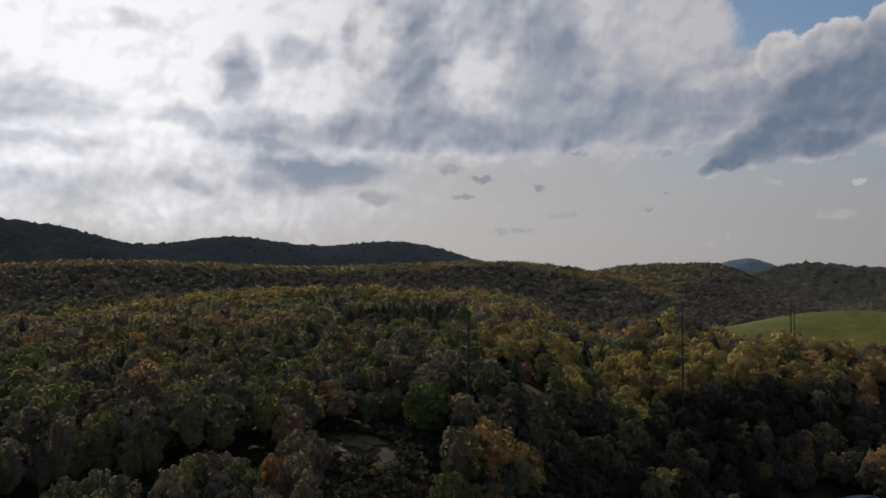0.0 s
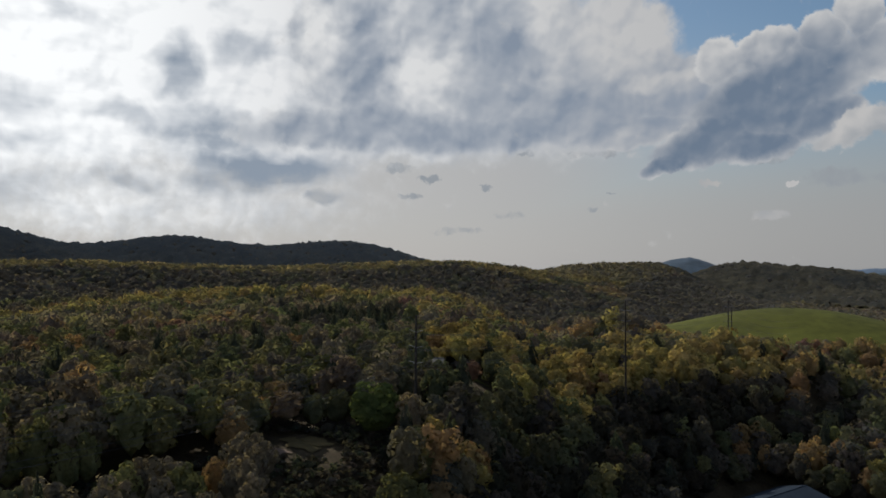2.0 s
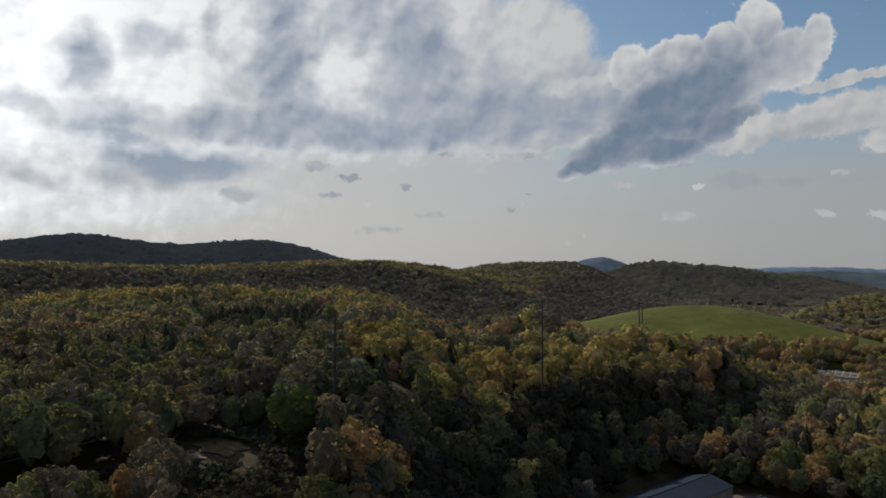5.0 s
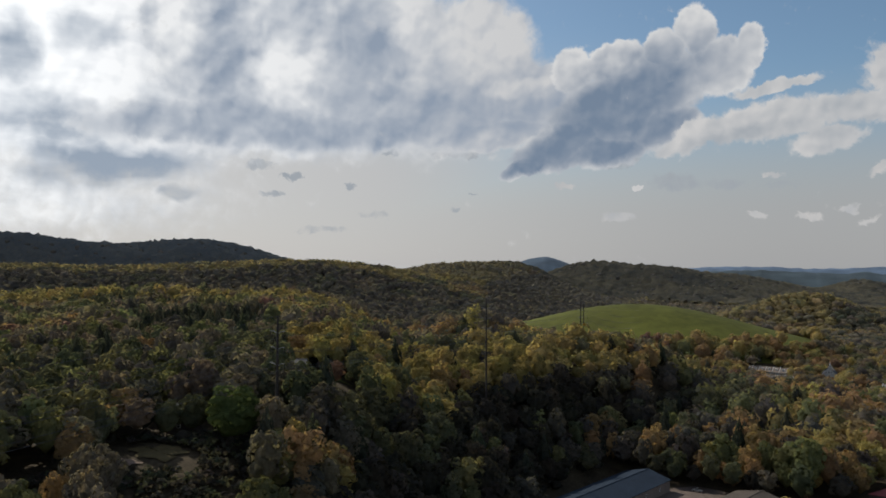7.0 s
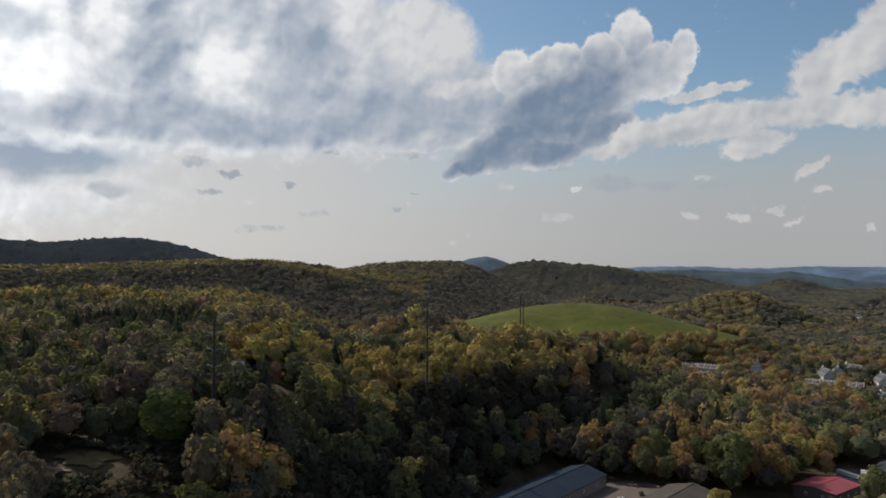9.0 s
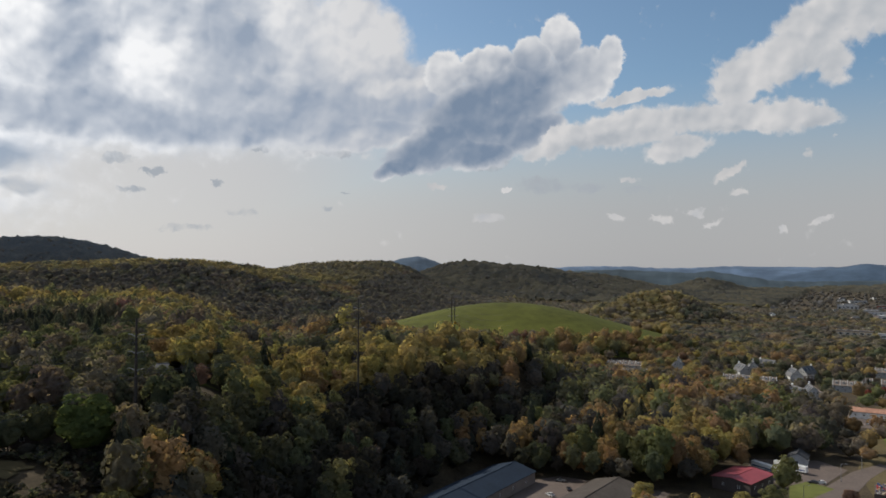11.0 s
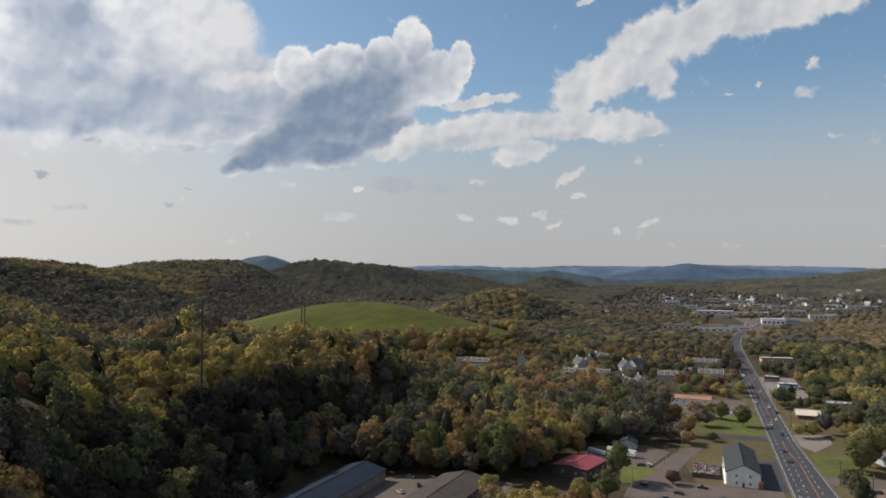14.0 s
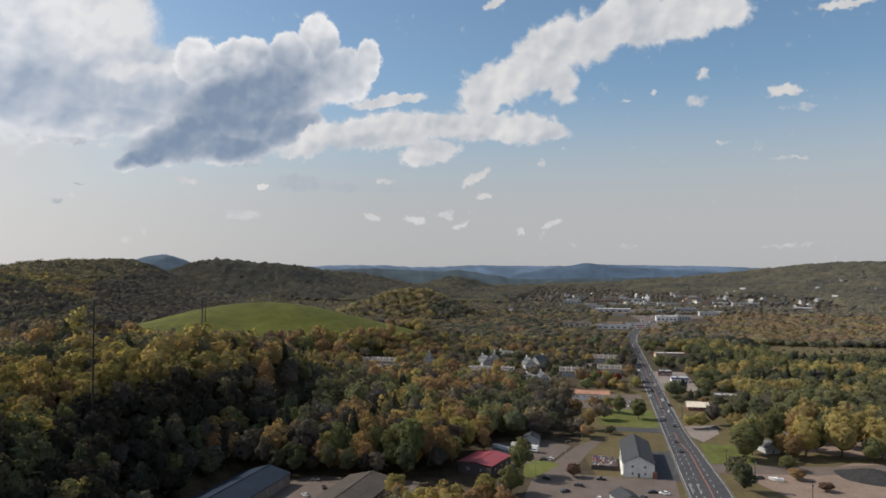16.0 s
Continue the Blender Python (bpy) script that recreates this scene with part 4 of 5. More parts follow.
for a, b, units, turn in ((322, -70, 4, 90), (345, -36, 4, 90), (424, -38, 5, 90), (348, -58, 2, 90), (312, -142, 8, 92)):
    town_row("terrace of town houses with brown roofs and white party walls", at_road(a, b, 0, turn), units, 5.2, 10, 5.2, 3.4)
for a, b, turn in ((358, -112, 20), (378, -104, -25), (366, -156, 30), (392, -150, 10), (250, -100, 35), (264, -92, 15), (372, -215, 10), (410, -140, 60)):
    saltbox("white condominium house with steep grey roof and dark roof windows", at_road(a, b, 0, turn), 11, 17, 5.5, 6.0)
gable_house("house", "grey-roofed house glimpsed between trees below the mound", at_road(390, -330, 0, 30), 11, 14, 5.0, 4.0, M_GREYWALL, M_ROOF_GREY, 1, 3, 2)
town_row("terrace of town houses half hidden by trees", at_road(350, -262, 0, 90), 8, 6.0, 11, 5.2, 3.6)
town_row("terrace of town houses half hidden by trees", at_road(300, -235, 0, 100), 5, 6.0, 11, 5.2, 3.6)
# the shopping centre and the town further on
for a, b, w, l, h, wall, fascia, label in (
        (884, -78, 48, 16, 7, M_TAN, M_ROOF_BROWN, "long tan flat-roofed building among trees"), (858, -22, 52, 18, 6, M_WHITE, M_ROOF_FLAT, "long white strip of shops"),
        (880, -20, 28, 14, 8, M_TAN, M_ORANGEWALL, "tan shop with an orange front"), (905, 18, 32, 14, 6, M_WHITE, M_ROOF_FLAT, "low white flat-roofed shop by the road"),
        (868, 22, 12, 10, 5, M_WHITE, PAINT["red"], "small white shop with a red canopy"), (1048, 80, 38, 26, 9, M_WHITE, M_ROOF_FLAT, "large white flat-roofed store"),
        (1075, 112, 26, 20, 8, M_GREYWALL, M_ROOF_FLAT, "pale grey store beside the car park"), (1290, -10, 74, 26, 8, M_WHITE, M_ROOF_FLAT, "very long white flat-roofed store"),
        (1440, 418, 36, 20, 8, M_WHITE, M_ROOF_FLAT, "white flat-roofed store at the wood's edge"), (1700, -20, 60, 26, 9, M_BRICK, M_ROOF_BROWN, "brick red-roofed store in the town"),
        (1660, -110, 46, 24, 9, M_GREYWALL, M_ROOF_FLAT, "grey flat-roofed store in the town"), (1100, -288, 34, 14, 6, M_WHITE, M_ROOF_FLAT, "long white building beyond the mound"),
        (1220, 180, 40, 22, 8, M_WHITE, M_ROOF_FLAT, "white store beyond the car park"), (1360, 150, 44, 24, 8, M_GREYWALL, M_ROOF_FLAT, "grey store beyond the car park"),
        (1560, 130, 50, 24, 9, M_WHITE, M_ROOF_FLAT, "white flat-roofed store in the town"), (1480, -60, 30, 20, 8, M_WHITE, M_ROOF_FLAT, "white flat-roofed store in the town"),
        (1180, 0, 26, 16, 6, M_WHITE, M_ORANGEWALL, "shop with an orange sign band"), (1640, 320, 44, 22, 8, M_WHITE, M_ROOF_FLAT, "white flat-roofed store in the town"),
        (1500, 260, 28, 18, 7, M_TAN, M_ROOF_FLAT, "tan flat-roofed store in the town"), (1800, 60, 48, 22, 9, M_WHITE, M_ROOF_FLAT, "white flat-roofed store in the town")):
    flat_block("store", label, at_road(a, b, 0, 0), w, l, h, M_PALEWALL if wall is M_WHITE and a > 1150 else wall, fascia, M_ROOF_FLAT if a in (1048, 1290, 1440) else M_ROOF_TAR, "store", "far stores", 5)
rnd = random.Random(5)
for k in range(30):
    a, b = rnd.uniform(1150, 2050), rnd.uniform(-150, 430)
    if 1000 < a < 1200 and -40 < b < 140:
        continue
    flat_block("store", rnd.choice(("pale flat-roofed store in the far town", "low white store in the far town")), at_road(a, b, float(land(*at_road(a, b).translation[:2])), rnd.choice((0, 0, 20, -15))), rnd.uniform(18, 46), rnd.uniform(14, 24), rnd.uniform(5, 8),
               rnd.choice((M_GREYWALL, M_PALEWALL, M_TAN, M_BRICK)), rnd.choice((M_ROOF_FLAT, M_ROOF_TAR, M_ROOF_BROWN)), rnd.choice((M_ROOF_FLAT, M_ROOF_TAR, M_ROOF_TAR)), "store", "far stores", 4)
for k in range(40):
    a, b = rnd.uniform(1150, 2300), rnd.uniform(-260, 560)
    p = at_road(a, b).translation
    z = float(land(p.x, p.y))
    gable_house("house", rnd.choice(("small white house in the far town", "grey-roofed house in the far town")), at_road(a, b, z, rnd.uniform(0, 180)), 9, 12, 5, 3.4, rnd.choice((M_PALEWALL, M_WHITE, M_TAN)), rnd.choice((M_ROOF_GREY, M_ROOF_DARK, M_ROOF_BROWN)), 1, 0, 2, "house", "far houses", trim=False)
for k in range(26):
    b, d = radians(rnd.uniform(56, 77)), rnd.uniform(2000, 2700)
    x, y = d * math.sin(b), d * math.cos(b)
    gable_house("house", "white house on the far hillside", pose(x, y, float(land(x, y)) + 4, 0, 0, rnd.uniform(0, 180)), 9, 13, 7, 3.4, M_PALEWALL, rnd.choice((M_ROOF_GREY, M_ROOF_FLAT)), 1, 0, 1, "house", "far houses", trim=False)
# houses on the plateau
for x, y, turn, label in ((15, 312, 70, "long pale house with a grey roof on the plateau lawn"), (-20, 216, 20, "dark-roofed house among trees by the dry yard"), (-97, 262, 50, "grey house glimpsed through trees"),
                          (-62, 300, 10, "grey-roofed house glimpsed through trees"), (-120, 300, 30, "grey house glimpsed through trees")):
    gable_house("house", label, pose(x, y, float(land(x, y)), 0, 0, turn), 9, 15, 3.4, 2.6, M_DARKWALL if y < 220 else M_GREYWALL, M_ROOF_DARK if y < 220 else M_ROOF_GREY, 1, 3, 2)

# ---------------------------------------------------------------- power line
def steel_pole(x, y, top):
    z = float(land(x, y))
    h = thing("transmission_pole", pose(x, y, z, 0, 0, -42.5), "tall dark steel transmission pole with three pairs of curved arms", "transmission pole", "power line poles")
    part("pole", mesh_of("pole", *tube([(0, 0, -0.5), (0, 0, (top - z) * 0.5), (0, 0, top - z)], [0.55, 0.42, 0.26], 10), M_POLE), h)
    for k in range(3):
        za = top - z - 4.6 - 4.6 * k
        for sx in (-1, 1):
            arm = part("arm", mesh_of("arm", *tube([(0, 0, za - 0.5), (sx * 1.3, 0, za + 0.15), (sx * 2.7, 0, za + 0.3)], [0.16, 0.12, 0.08], 6), M_STEEL), h, "pale curved steel arm")
            part("insulator", mesh_of("insulator", *tube([(sx * 2.65, 0, za + 0.25), (sx * 2.65, 0, za - 1.2)], 0.09, 6), M_GLASS_DARK), arm)
    return h


POLES = [(-90, 111, 80.0), (7, 213, 85.8), (104, 317, 85.6), (210, 440, 80.5), (330, 575, 62.0)]
for x, y, top in POLES[1:4]:
    steel_pole(x, y, top)
steel_pole(213.5, 443, 76.0)
wires = []
for (x0, y0, t0), (x1, y1, t1) in zip(POLES, POLES[1:]):
    d = Vector((x1 - x0, y1 - y0, 0)).normalized()
    nx, ny = d.y, -d.x
    for drop, off in ((0, 0), (5.6, 2.65), (5.6, -2.65), (10.2, 2.65), (10.2, -2.65), (14.8, 2.65), (14.8, -2.65)):
        pts = []
        for i in range(13):
            t = i / 12
            pts.append((x0 + (x1 - x0) * t + nx * off, y0 + (y1 - y0) * t + ny * off, t0 + (t1 - t0) * t - drop - 4 * 3.2 * t * (1 - t)))
        v, f = tube(pts, 0.035, 4)
        w = thing("power_line_wire", Matrix.Identity(4), "thin sagging power line wire between the poles", "wire", "power line wires")
        part("strand", mesh_of("strand", v, f, M_WIRE), w)

# ---------------------------------------------------------------- street furniture and vehicles
for a, b in ((108, -10.6), (62, -10.6), (20, -10.6), (-22, -10.6), (200, -10.4), (300, -10.4), (400, -10.4)):
    street_lamp(at_road(a, b))
for a, b in ((66, -56), (38, -64), (-8, -76)):
    street_lamp(at_road(a, b), 8.5, 1.8)
for a, b in ((28, 14), (12, 24), (150, 7), (230, 7), (-20, 40), (330, 6.8), (76, 92)):
    utility_pole(at_road(a, b))
traffic = ((84, -3.8, "black", "sedan", 0), (62, -3.6, "black", "sedan", 0), (126, -0.4, "black", "suv", 0), (154, -3.9, "silver", "sedan", 0), (170, 0.6, "white", "sedan", 1), (184, -3.8, "grey", "sedan", 0),
           (196, 3.2, "black", "suv", 1), (214, 0.2, "white", "suv", 1), (232, -7.2, "silver", "sedan", 0), (246, 0.4, "grey", "sedan", 1), (262, -3.8, "black", "sedan", 0), (284, 0.3, "white", "suv", 1),
           (318, -4.0, "black", "sedan", 0), (344, 0.2, "silver", "sedan", 1), (372, -7.3, "white", "sedan", 0), (402, 0.5, "red", "sedan", 1), (452, -4.1, "white", "van", 0), (520, 0.4, "black", "sedan", 1), (600, -3.5, "silver", "sedan", 0))
for a, b, colour, kind, away in traffic:
    car(at_road(a, b, 0.16, 0 if away else 180), colour, kind, colour + " car driving on the main road")
parked = ((-16, -19, "white", "sedan", 80), (-15, -24, "black", "sedan", 100), (-24, -28, "black", "suv", 20), (-30, -47, "white", "suv", 10), (-12, -56, "black", "sedan", 70), (-22, -62, "black", "sedan", 130), (0, -46, "black", "pickup", 85), (29, -75, "black", "sedan", 100), (30, -72, "white", "sedan", 100), (-4, -71, "black", "sedan", 60),
          (12, 22, "grey", "pickup", 80), (18, 27, "black", "sedan", 110), (88, 54, "white", "pickup", 30), (92, 60, "red", "pickup", 30), (80, 50, "black", "suv", 40), (96, 50, "black", "sedan", 20), (128, 24, "black", "sedan", 80),
          (190, -30, "white", "van", 0), (194, -44, "silver", "sedan", 10), (190, -55, "white", "suv", 0), (194, -64, "black", "pickup", 90), (188, -78, "white", "van", 20), (298, 14, "blue", "sedan", 90), (298, 20, "white", "sedan", 90), (301, 26, "blue", "suv", 90), (290, 18, "silver", "sedan", 90),
          (184, -24, "white", "suv", 90), (182, -36, "red", "sedan", 85), (186, -48, "black", "suv", 90), (182, -60, "white", "van", 95), (196, -84, "white", "van", 70), (204, -24, "silver", "sedan", 0), (220, -30, "white", "pickup", 10), (232, -40, "black", "sedan", 0), (-44, -160, "white", "van", 80), (-40, -168, "black", "sedan", 30), (-52, -172, "silver", "sedan", 60), (-36, -141, "white", "sedan", 0), (-30, -176, "grey", "pickup", 90))
for a, b, colour, kind, turn in parked:
    car(at_road(a, b, 0.12, turn), colour, kind, colour + " vehicle parked on the lot", "parked cars")
for k in range(70):
    a, b = rnd.uniform(960, 1180), 0
    b = 20 + (a - 900) * 0.12 + rnd.choice((0, 14, 28, 42, 60)) + rnd.uniform(-1, 1)
    car(at_road(a, b, 0.12, rnd.choice((0, 90, 180))), rnd.choice(("white", "white", "silver", "black", "red", "grey")), rnd.choice(("sedan", "suv")), "car parked in the far shopping centre", "far parked cars")


def box_trailer(m, label, length):
    h = thing("box_trailer", m, label, "trailer", "parked trailers")
    part("box", boxes("box", PAINT["white"], (-1.25, 1.25, -length / 2, length / 2, 1.0, 3.7)), h)
    part("stripe", boxes("stripe", PAINT["blue"], (1.25, 1.262, -length / 2 + 0.5, length / 2 - 0.5, 1.5, 2.1), (-1.262, -1.25, -length / 2 + 0.5, length / 2 - 0.5, 1.5, 2.1)), h, "faded blue stripe")
    part("chassis", boxes("chassis", M_TYRE, (-0.5, 0.5, -length / 2 + 0.3, length / 2, 0.7, 1.0)), h)
    for x in (-1.0, 1.0):
        for y in (-length / 2 + 1.2, -length / 2 + 2.3):
            part("wheel", WHEEL, h, "", pose(x, y, 0.45) @ Matrix.Diagonal((1.2, 1.35, 1.35, 1)))
        part("landing_leg", boxes("landing_leg", M_STEEL, (x * 0.7 - 0.06, x * 0.7 + 0.06, length / 2 - 2.0, length / 2 - 1.85, 0.1, 1.0)), h)
    return h


box_trailer(at_road(46, -86, 0.1, 68), "long white trailer with a faded blue stripe", 16)
box_trailer(at_road(39, -97, 0.1, 56), "white trailer parked beside the red-roofed barn", 14)
box_trailer(at_road(196, -72, 0.1, 80), "white trailer in the depot yard", 9)


def boat(m):
    h = thing("motor_boat", m, "white motor boat standing in the yard", "boat")
    part("hull", loft([(-3.2, 1.1, 0.4, 1.4, 1.2), (0, 1.2, 0.3, 1.5, 1.35), (2.0, 0.8, 0.45, 1.65, 1.0), (3.4, 0.05, 1.0, 1.75, 0.1)], PAINT["white"], "hull"), h)
    part("cabin", loft([(-0.8, 0.8, 1.4, 2.0, 0.7), (1.3, 0.55, 1.5, 1.8, 0.45)], PAINT["white"], "cabin"), h)
    part("windscreen", boxes("windscreen", M_GLASS_DARK, (-0.75, 0.75, -0.95, -0.8, 1.5, 2.2)), h)
    for y in (-1.5, 1.0):
        part("cradle", boxes("cradle", M_POLE, (-0.8, 0.8, y - 0.1, y + 0.1, 0, 0.45)), h)
    return h


boat(at_road(16, 34, 0.1, 80))


def stall_terrace(m):
    """A fenced terrace crowded with coloured garden goods."""
    h = thing("sales_terrace", m, "raised terrace crowded with colourful garden goods", "terrace")
    part("deck", boxes("deck", M_DARKWALL, (-7, 5.5, -9, 14, -0.2, 0.9)), h)
    part("fence", boxes("fence", M_DARKWALL, (-7.1, 5.6, -9.15, -9, 0.0, 2.4), (5.5, 5.62, -9, 14, 0.9, 1.6)), h, "dark timber fence")
    r = random.Random(3)
    for k in range(90):
        x, y, q = r.uniform(-6.5, 5), r.uniform(-8.5, 13.5), r.uniform(0.3, 0.9)
        mat = r.choice((PAINT["blue"], PAINT["blue"], PAINT["red"], M_TAN, PAINT["white"], M_ORANGEWALL))
        part("garden_pot", mesh_of("garden_pot", *tube([(x, y, 0.9), (x, y, 0.9 + q * 0.7), (x, y, 0.9 + q)], [q * 0.35, q * 0.5, q * 0.42], 7), mat), h)
    return h


stall_terrace(at_road(26, -43.5))
# heap of dark millings
hr, ha = np.meshgrid(np.linspace(0, 1, 14), np.linspace(0, 2 * math.pi, 37), indexing="ij")
hz = 4.6 * (1 - hr ** 1.3) + np.array([noise.fractal(Vector((a * 5, b * 2, 1)), 0.8, 2.0, 4) * 0.5 for a, b in zip(hr.ravel(), ha.ravel())]).reshape(hr.shape) * (1 - hr)
hx, hy = hr * np.cos(ha) * 17 * (1 + 0.12 * np.sin(3 * ha)), hr * np.sin(ha) * 12
hk = (np.arange(13)[:, None] * 37 + np.arange(36)[None]).ravel()
heap = new("millings_heap", np_mesh("millings_heap", np.stack([hx, hy, hz], -1).reshape(-1, 3), np.stack([hk, hk + 37, hk + 38, hk + 1], -1), M_COAL))
heap.matrix_basis = at_road(30, 80, 0.05, -30)
tagged(heap, "long heap of black asphalt millings on the dirt yard", "heap")

# ---------------------------------------------------------------- trees
def ico(level):
    bm = bmesh.new()
    bmesh.ops.create_icosphere(bm, subdivisions=level, radius=1.0)
    v = np.array([q.co[:] for q in bm.verts])
    f = np.array([[q.index for q in p.verts] for p in bm.faces])
    bm.free()
    return v, f


ICO = {k: ico(k) for k in (1, 2)}
# an eight-sided clump for the smaller crowns
ICO[0] = (np.array([(1, 0, 0), (-1, 0, 0), (0, 1, 0), (0, -1, 0), (0, 0, 1), (0, 0, -1)], float),
          np.array([(0, 2, 4), (2, 1, 4), (1, 3, 4), (3, 0, 4), (2, 0, 5), (1, 2, 5), (3, 1, 5), (0, 3, 5)]))


def crown(rng, lobe_count, leaves, leaf_size, core=1, pointed=False, heart=0.27, slim=1.0):
    """A crown of height 1 and half width about 0.42: boughs covered with sprays of leaves round a dense core. Corners, triangles, leaf directions."""
    lobes = np.zeros((lobe_count, 3))
    for i in range(lobe_count):
        # boughs spread over the dome, from the shoulder to the top
        up = 1 - 1.65 * (i + 0.5) / lobe_count
        a = i * 2.39996 + rng.uniform(-0.4, 0.4)
        wide = math.sqrt(max(0.0, 1 - up * up))
        q = rng.uniform(0.7, 1.15)
        lobes[i] = (0.26 * q * wide * math.cos(a), 0.26 * q * wide * math.sin(a), 0.6 + 0.25 * q * up)
    radius = rng.uniform(0.8, 1.2, lobe_count) * 0.34 / lobe_count ** 0.36
    kv, kf = ICO[core]
    out = kv / np.linalg.norm(kv, axis=1)[:, None]
    body = out * heart * rng.uniform(0.82, 1.12, (len(kv), 1)) + np.array([0, 0, 0.54])
    pick = np.arange(leaves) % lobe_count
    middle_ = np.array([0, 0, 0.5])
    lean = lobes[pick] - middle_
    lean /= np.linalg.norm(lean, axis=1)[:, None]
    d = rng.normal(size=(leaves, 3)) + 0.9 * lean
    d /= np.linalg.norm(d, axis=1)[:, None]
    # sprays: ragged outline, now and then a shoot that stands out
    mid = lobes[pick] + d * (radius[pick] * (rng.uniform(0.75, 1.12, leaves) + 0.25 * (rng.random(leaves) < 0.08)))[:, None]
    x = np.cross(d, rng.normal(size=(leaves, 3)))
    x /= np.linalg.norm(x, axis=1)[:, None]
    y = np.cross(d, x)
    tilt = rng.uniform(-0.5, 0.5, (leaves, 1))
    s = leaf_size * rng.uniform(0.6, 1.4, (leaves, 1))
    # slim crowns stand on tall trees: their sprays and boughs keep their own proportions
    even = np.array([1, 1, slim])
    mid = lobes[pick] + (mid - lobes[pick]) * even
    tri = np.stack([mid + (x + d * tilt) * s * even, mid + (-0.5 * x + 0.87 * y - d * tilt * rng.random((leaves, 1))) * s * even, mid + (-0.5 * x - 0.87 * y) * s * even], 1)
    facing = 0.75 * d + 0.45 * lean + rng.normal(size=(leaves, 3)) * 0.12
    facing /= np.linalg.norm(facing, axis=1)[:, None]
    wrong = (np.cross(tri[:, 1] - tri[:, 0], tri[:, 2] - tri[:, 0]) * facing).sum(1) < 0
    tri[wrong] = tri[wrong][:, ::-1]
    verts = np.concatenate([body, tri.reshape(-1, 3)])
    rough = out + rng.normal(size=out.shape) * 0.3
    rough /= np.linalg.norm(rough, axis=1)[:, None]
    ways = np.concatenate([rough, np.repeat(facing, 3, 0)])
    faces = np.concatenate([kf, len(kv) + np.arange(leaves * 3).reshape(-1, 3)])
    if pointed:
        k = np.clip((verts[:, 2] - 0.1) / 0.9, 0, 1)
        verts[:, :2] *= (1.25 * (1 - k) + 0.12)[:, None]
    return verts, faces, ways


rng = np.random.default_rng(7)
BIG = [crown(rng, 18, 1300, 0.036, 2, slim=0.68) for _ in range(6)]
NEAR = [crown(rng, 13, 440, 0.054, slim=0.66) for _ in range(10)]
MIDDLE = [crown(rng, 8, 120, 0.066, 1, heart=0.34) for _ in range(10)]
FAR = [crown(rng, 5, 18, 0.11, 1, heart=0.36) for _ in range(10)]
DISTANT = [crown(rng, 2, 0, 0.1, 1, heart=0.4) for _ in range(8)]
BRUSH = [crown(rng, 4, 26, 0.15, 0, heart=0.2) for _ in range(6)]
PINE = [crown(rng, 12, 170, 0.07, 1, pointed=True) for _ in range(4)]


def scatter(rng, r0, r1, cell, b0, b1):
    """Jittered places in a fan between two distances."""
    k = int(r1 / cell) + 2
    gx, gy = np.meshgrid(np.arange(-k, k) * cell, np.arange(-k, k) * cell)
    gx, gy = gx.ravel(), gy.ravel()
    gx = gx + rng.uniform(-0.45, 0.45, gx.size) * cell
    gy = gy + rng.uniform(-0.45, 0.45, gy.size) * cell
    r, b = np.hypot(gx, gy), np.degrees(np.arctan2(gx, gy))
    keep = (r >= r0) & (r < r1) & (b > b0) & (b < b1)
    return gx[keep], gy[keep]


# stretches along and beside the road that carry no trees
BARE = ((-300, 60, -78, 13), (-70, -14, -128, -80), (60, 118, -50, 12), (118, 176, -40, 8), (176, 620, -11, 8), (-62, -28, -188, -128), (-130, -30, -219, -168), (-95, -28, -166, -130), (-12, 24, -116, -86), (22, 64, -106, -66),
        (176, 236, -90, -12), (304, 332, -84, -56), (334, 352, -64, -22), (416, 436, -56, -22), (300, 324, -166, -118), (345, 385, -122, -96), (356, 400, -164, -146), (242, 272, -106, -86), (236, 300, -95, -86),
        (20, 112, 8, 34), (-90, 60, 14, 160), (60, 112, 62, 150), (160, 206, 6, 34), (262, 372, 5, 34), (474, 500, 6, 52), (840, 940, -34, 60), (940, 1190, -30, 160), (1180, 1240, 60, 330), (1265, 1420, -60, 50), (60, 100, 40, 62), (225, 242, 36, 60), (40, 75, 24, 42))


# town buildings with open ground before them: along, beside, half width, depth
OPEN = ((322, -70, 12, 50), (345, -36, 12, 45), (424, -38, 14, 55), (312, -142, 20, 40), (358, -112, 10, 45), (378, -104, 8, 50), (366, -156, 9, 50), (250, -100, 9, 40), (264, -92, 8, 40),
        (212, -52, 16, 45), (186, 21, 9, 40), (348, 14, 9, 50), (312, 23, 10, 45), (490, 32, 18, 70), (232, 48, 9, 30), (884, -78, 26, 60), (858, -22, 28, 90), (905, 18, 20, 90), (1048, 80, 22, 90), (1290, -10, 38, 90),
        (1440, 418, 20, 70), (1700, -20, 30, 90), (1660, -110, 24, 80), (1100, -288, 18, 70), (372, -215, 9, 45), (350, -262, 18, 40), (300, -235, 12, 30), (1220, 180, 22, 80), (1360, 150, 22, 80), (62, -84, 6, 25), (6, -104, 13, 52), (45, -88, 17, 40), (-76, -198, 12, 60), (-63, -150, 16, 60), (-40, -160, 20, 40), (-76, -180, 26, 60))


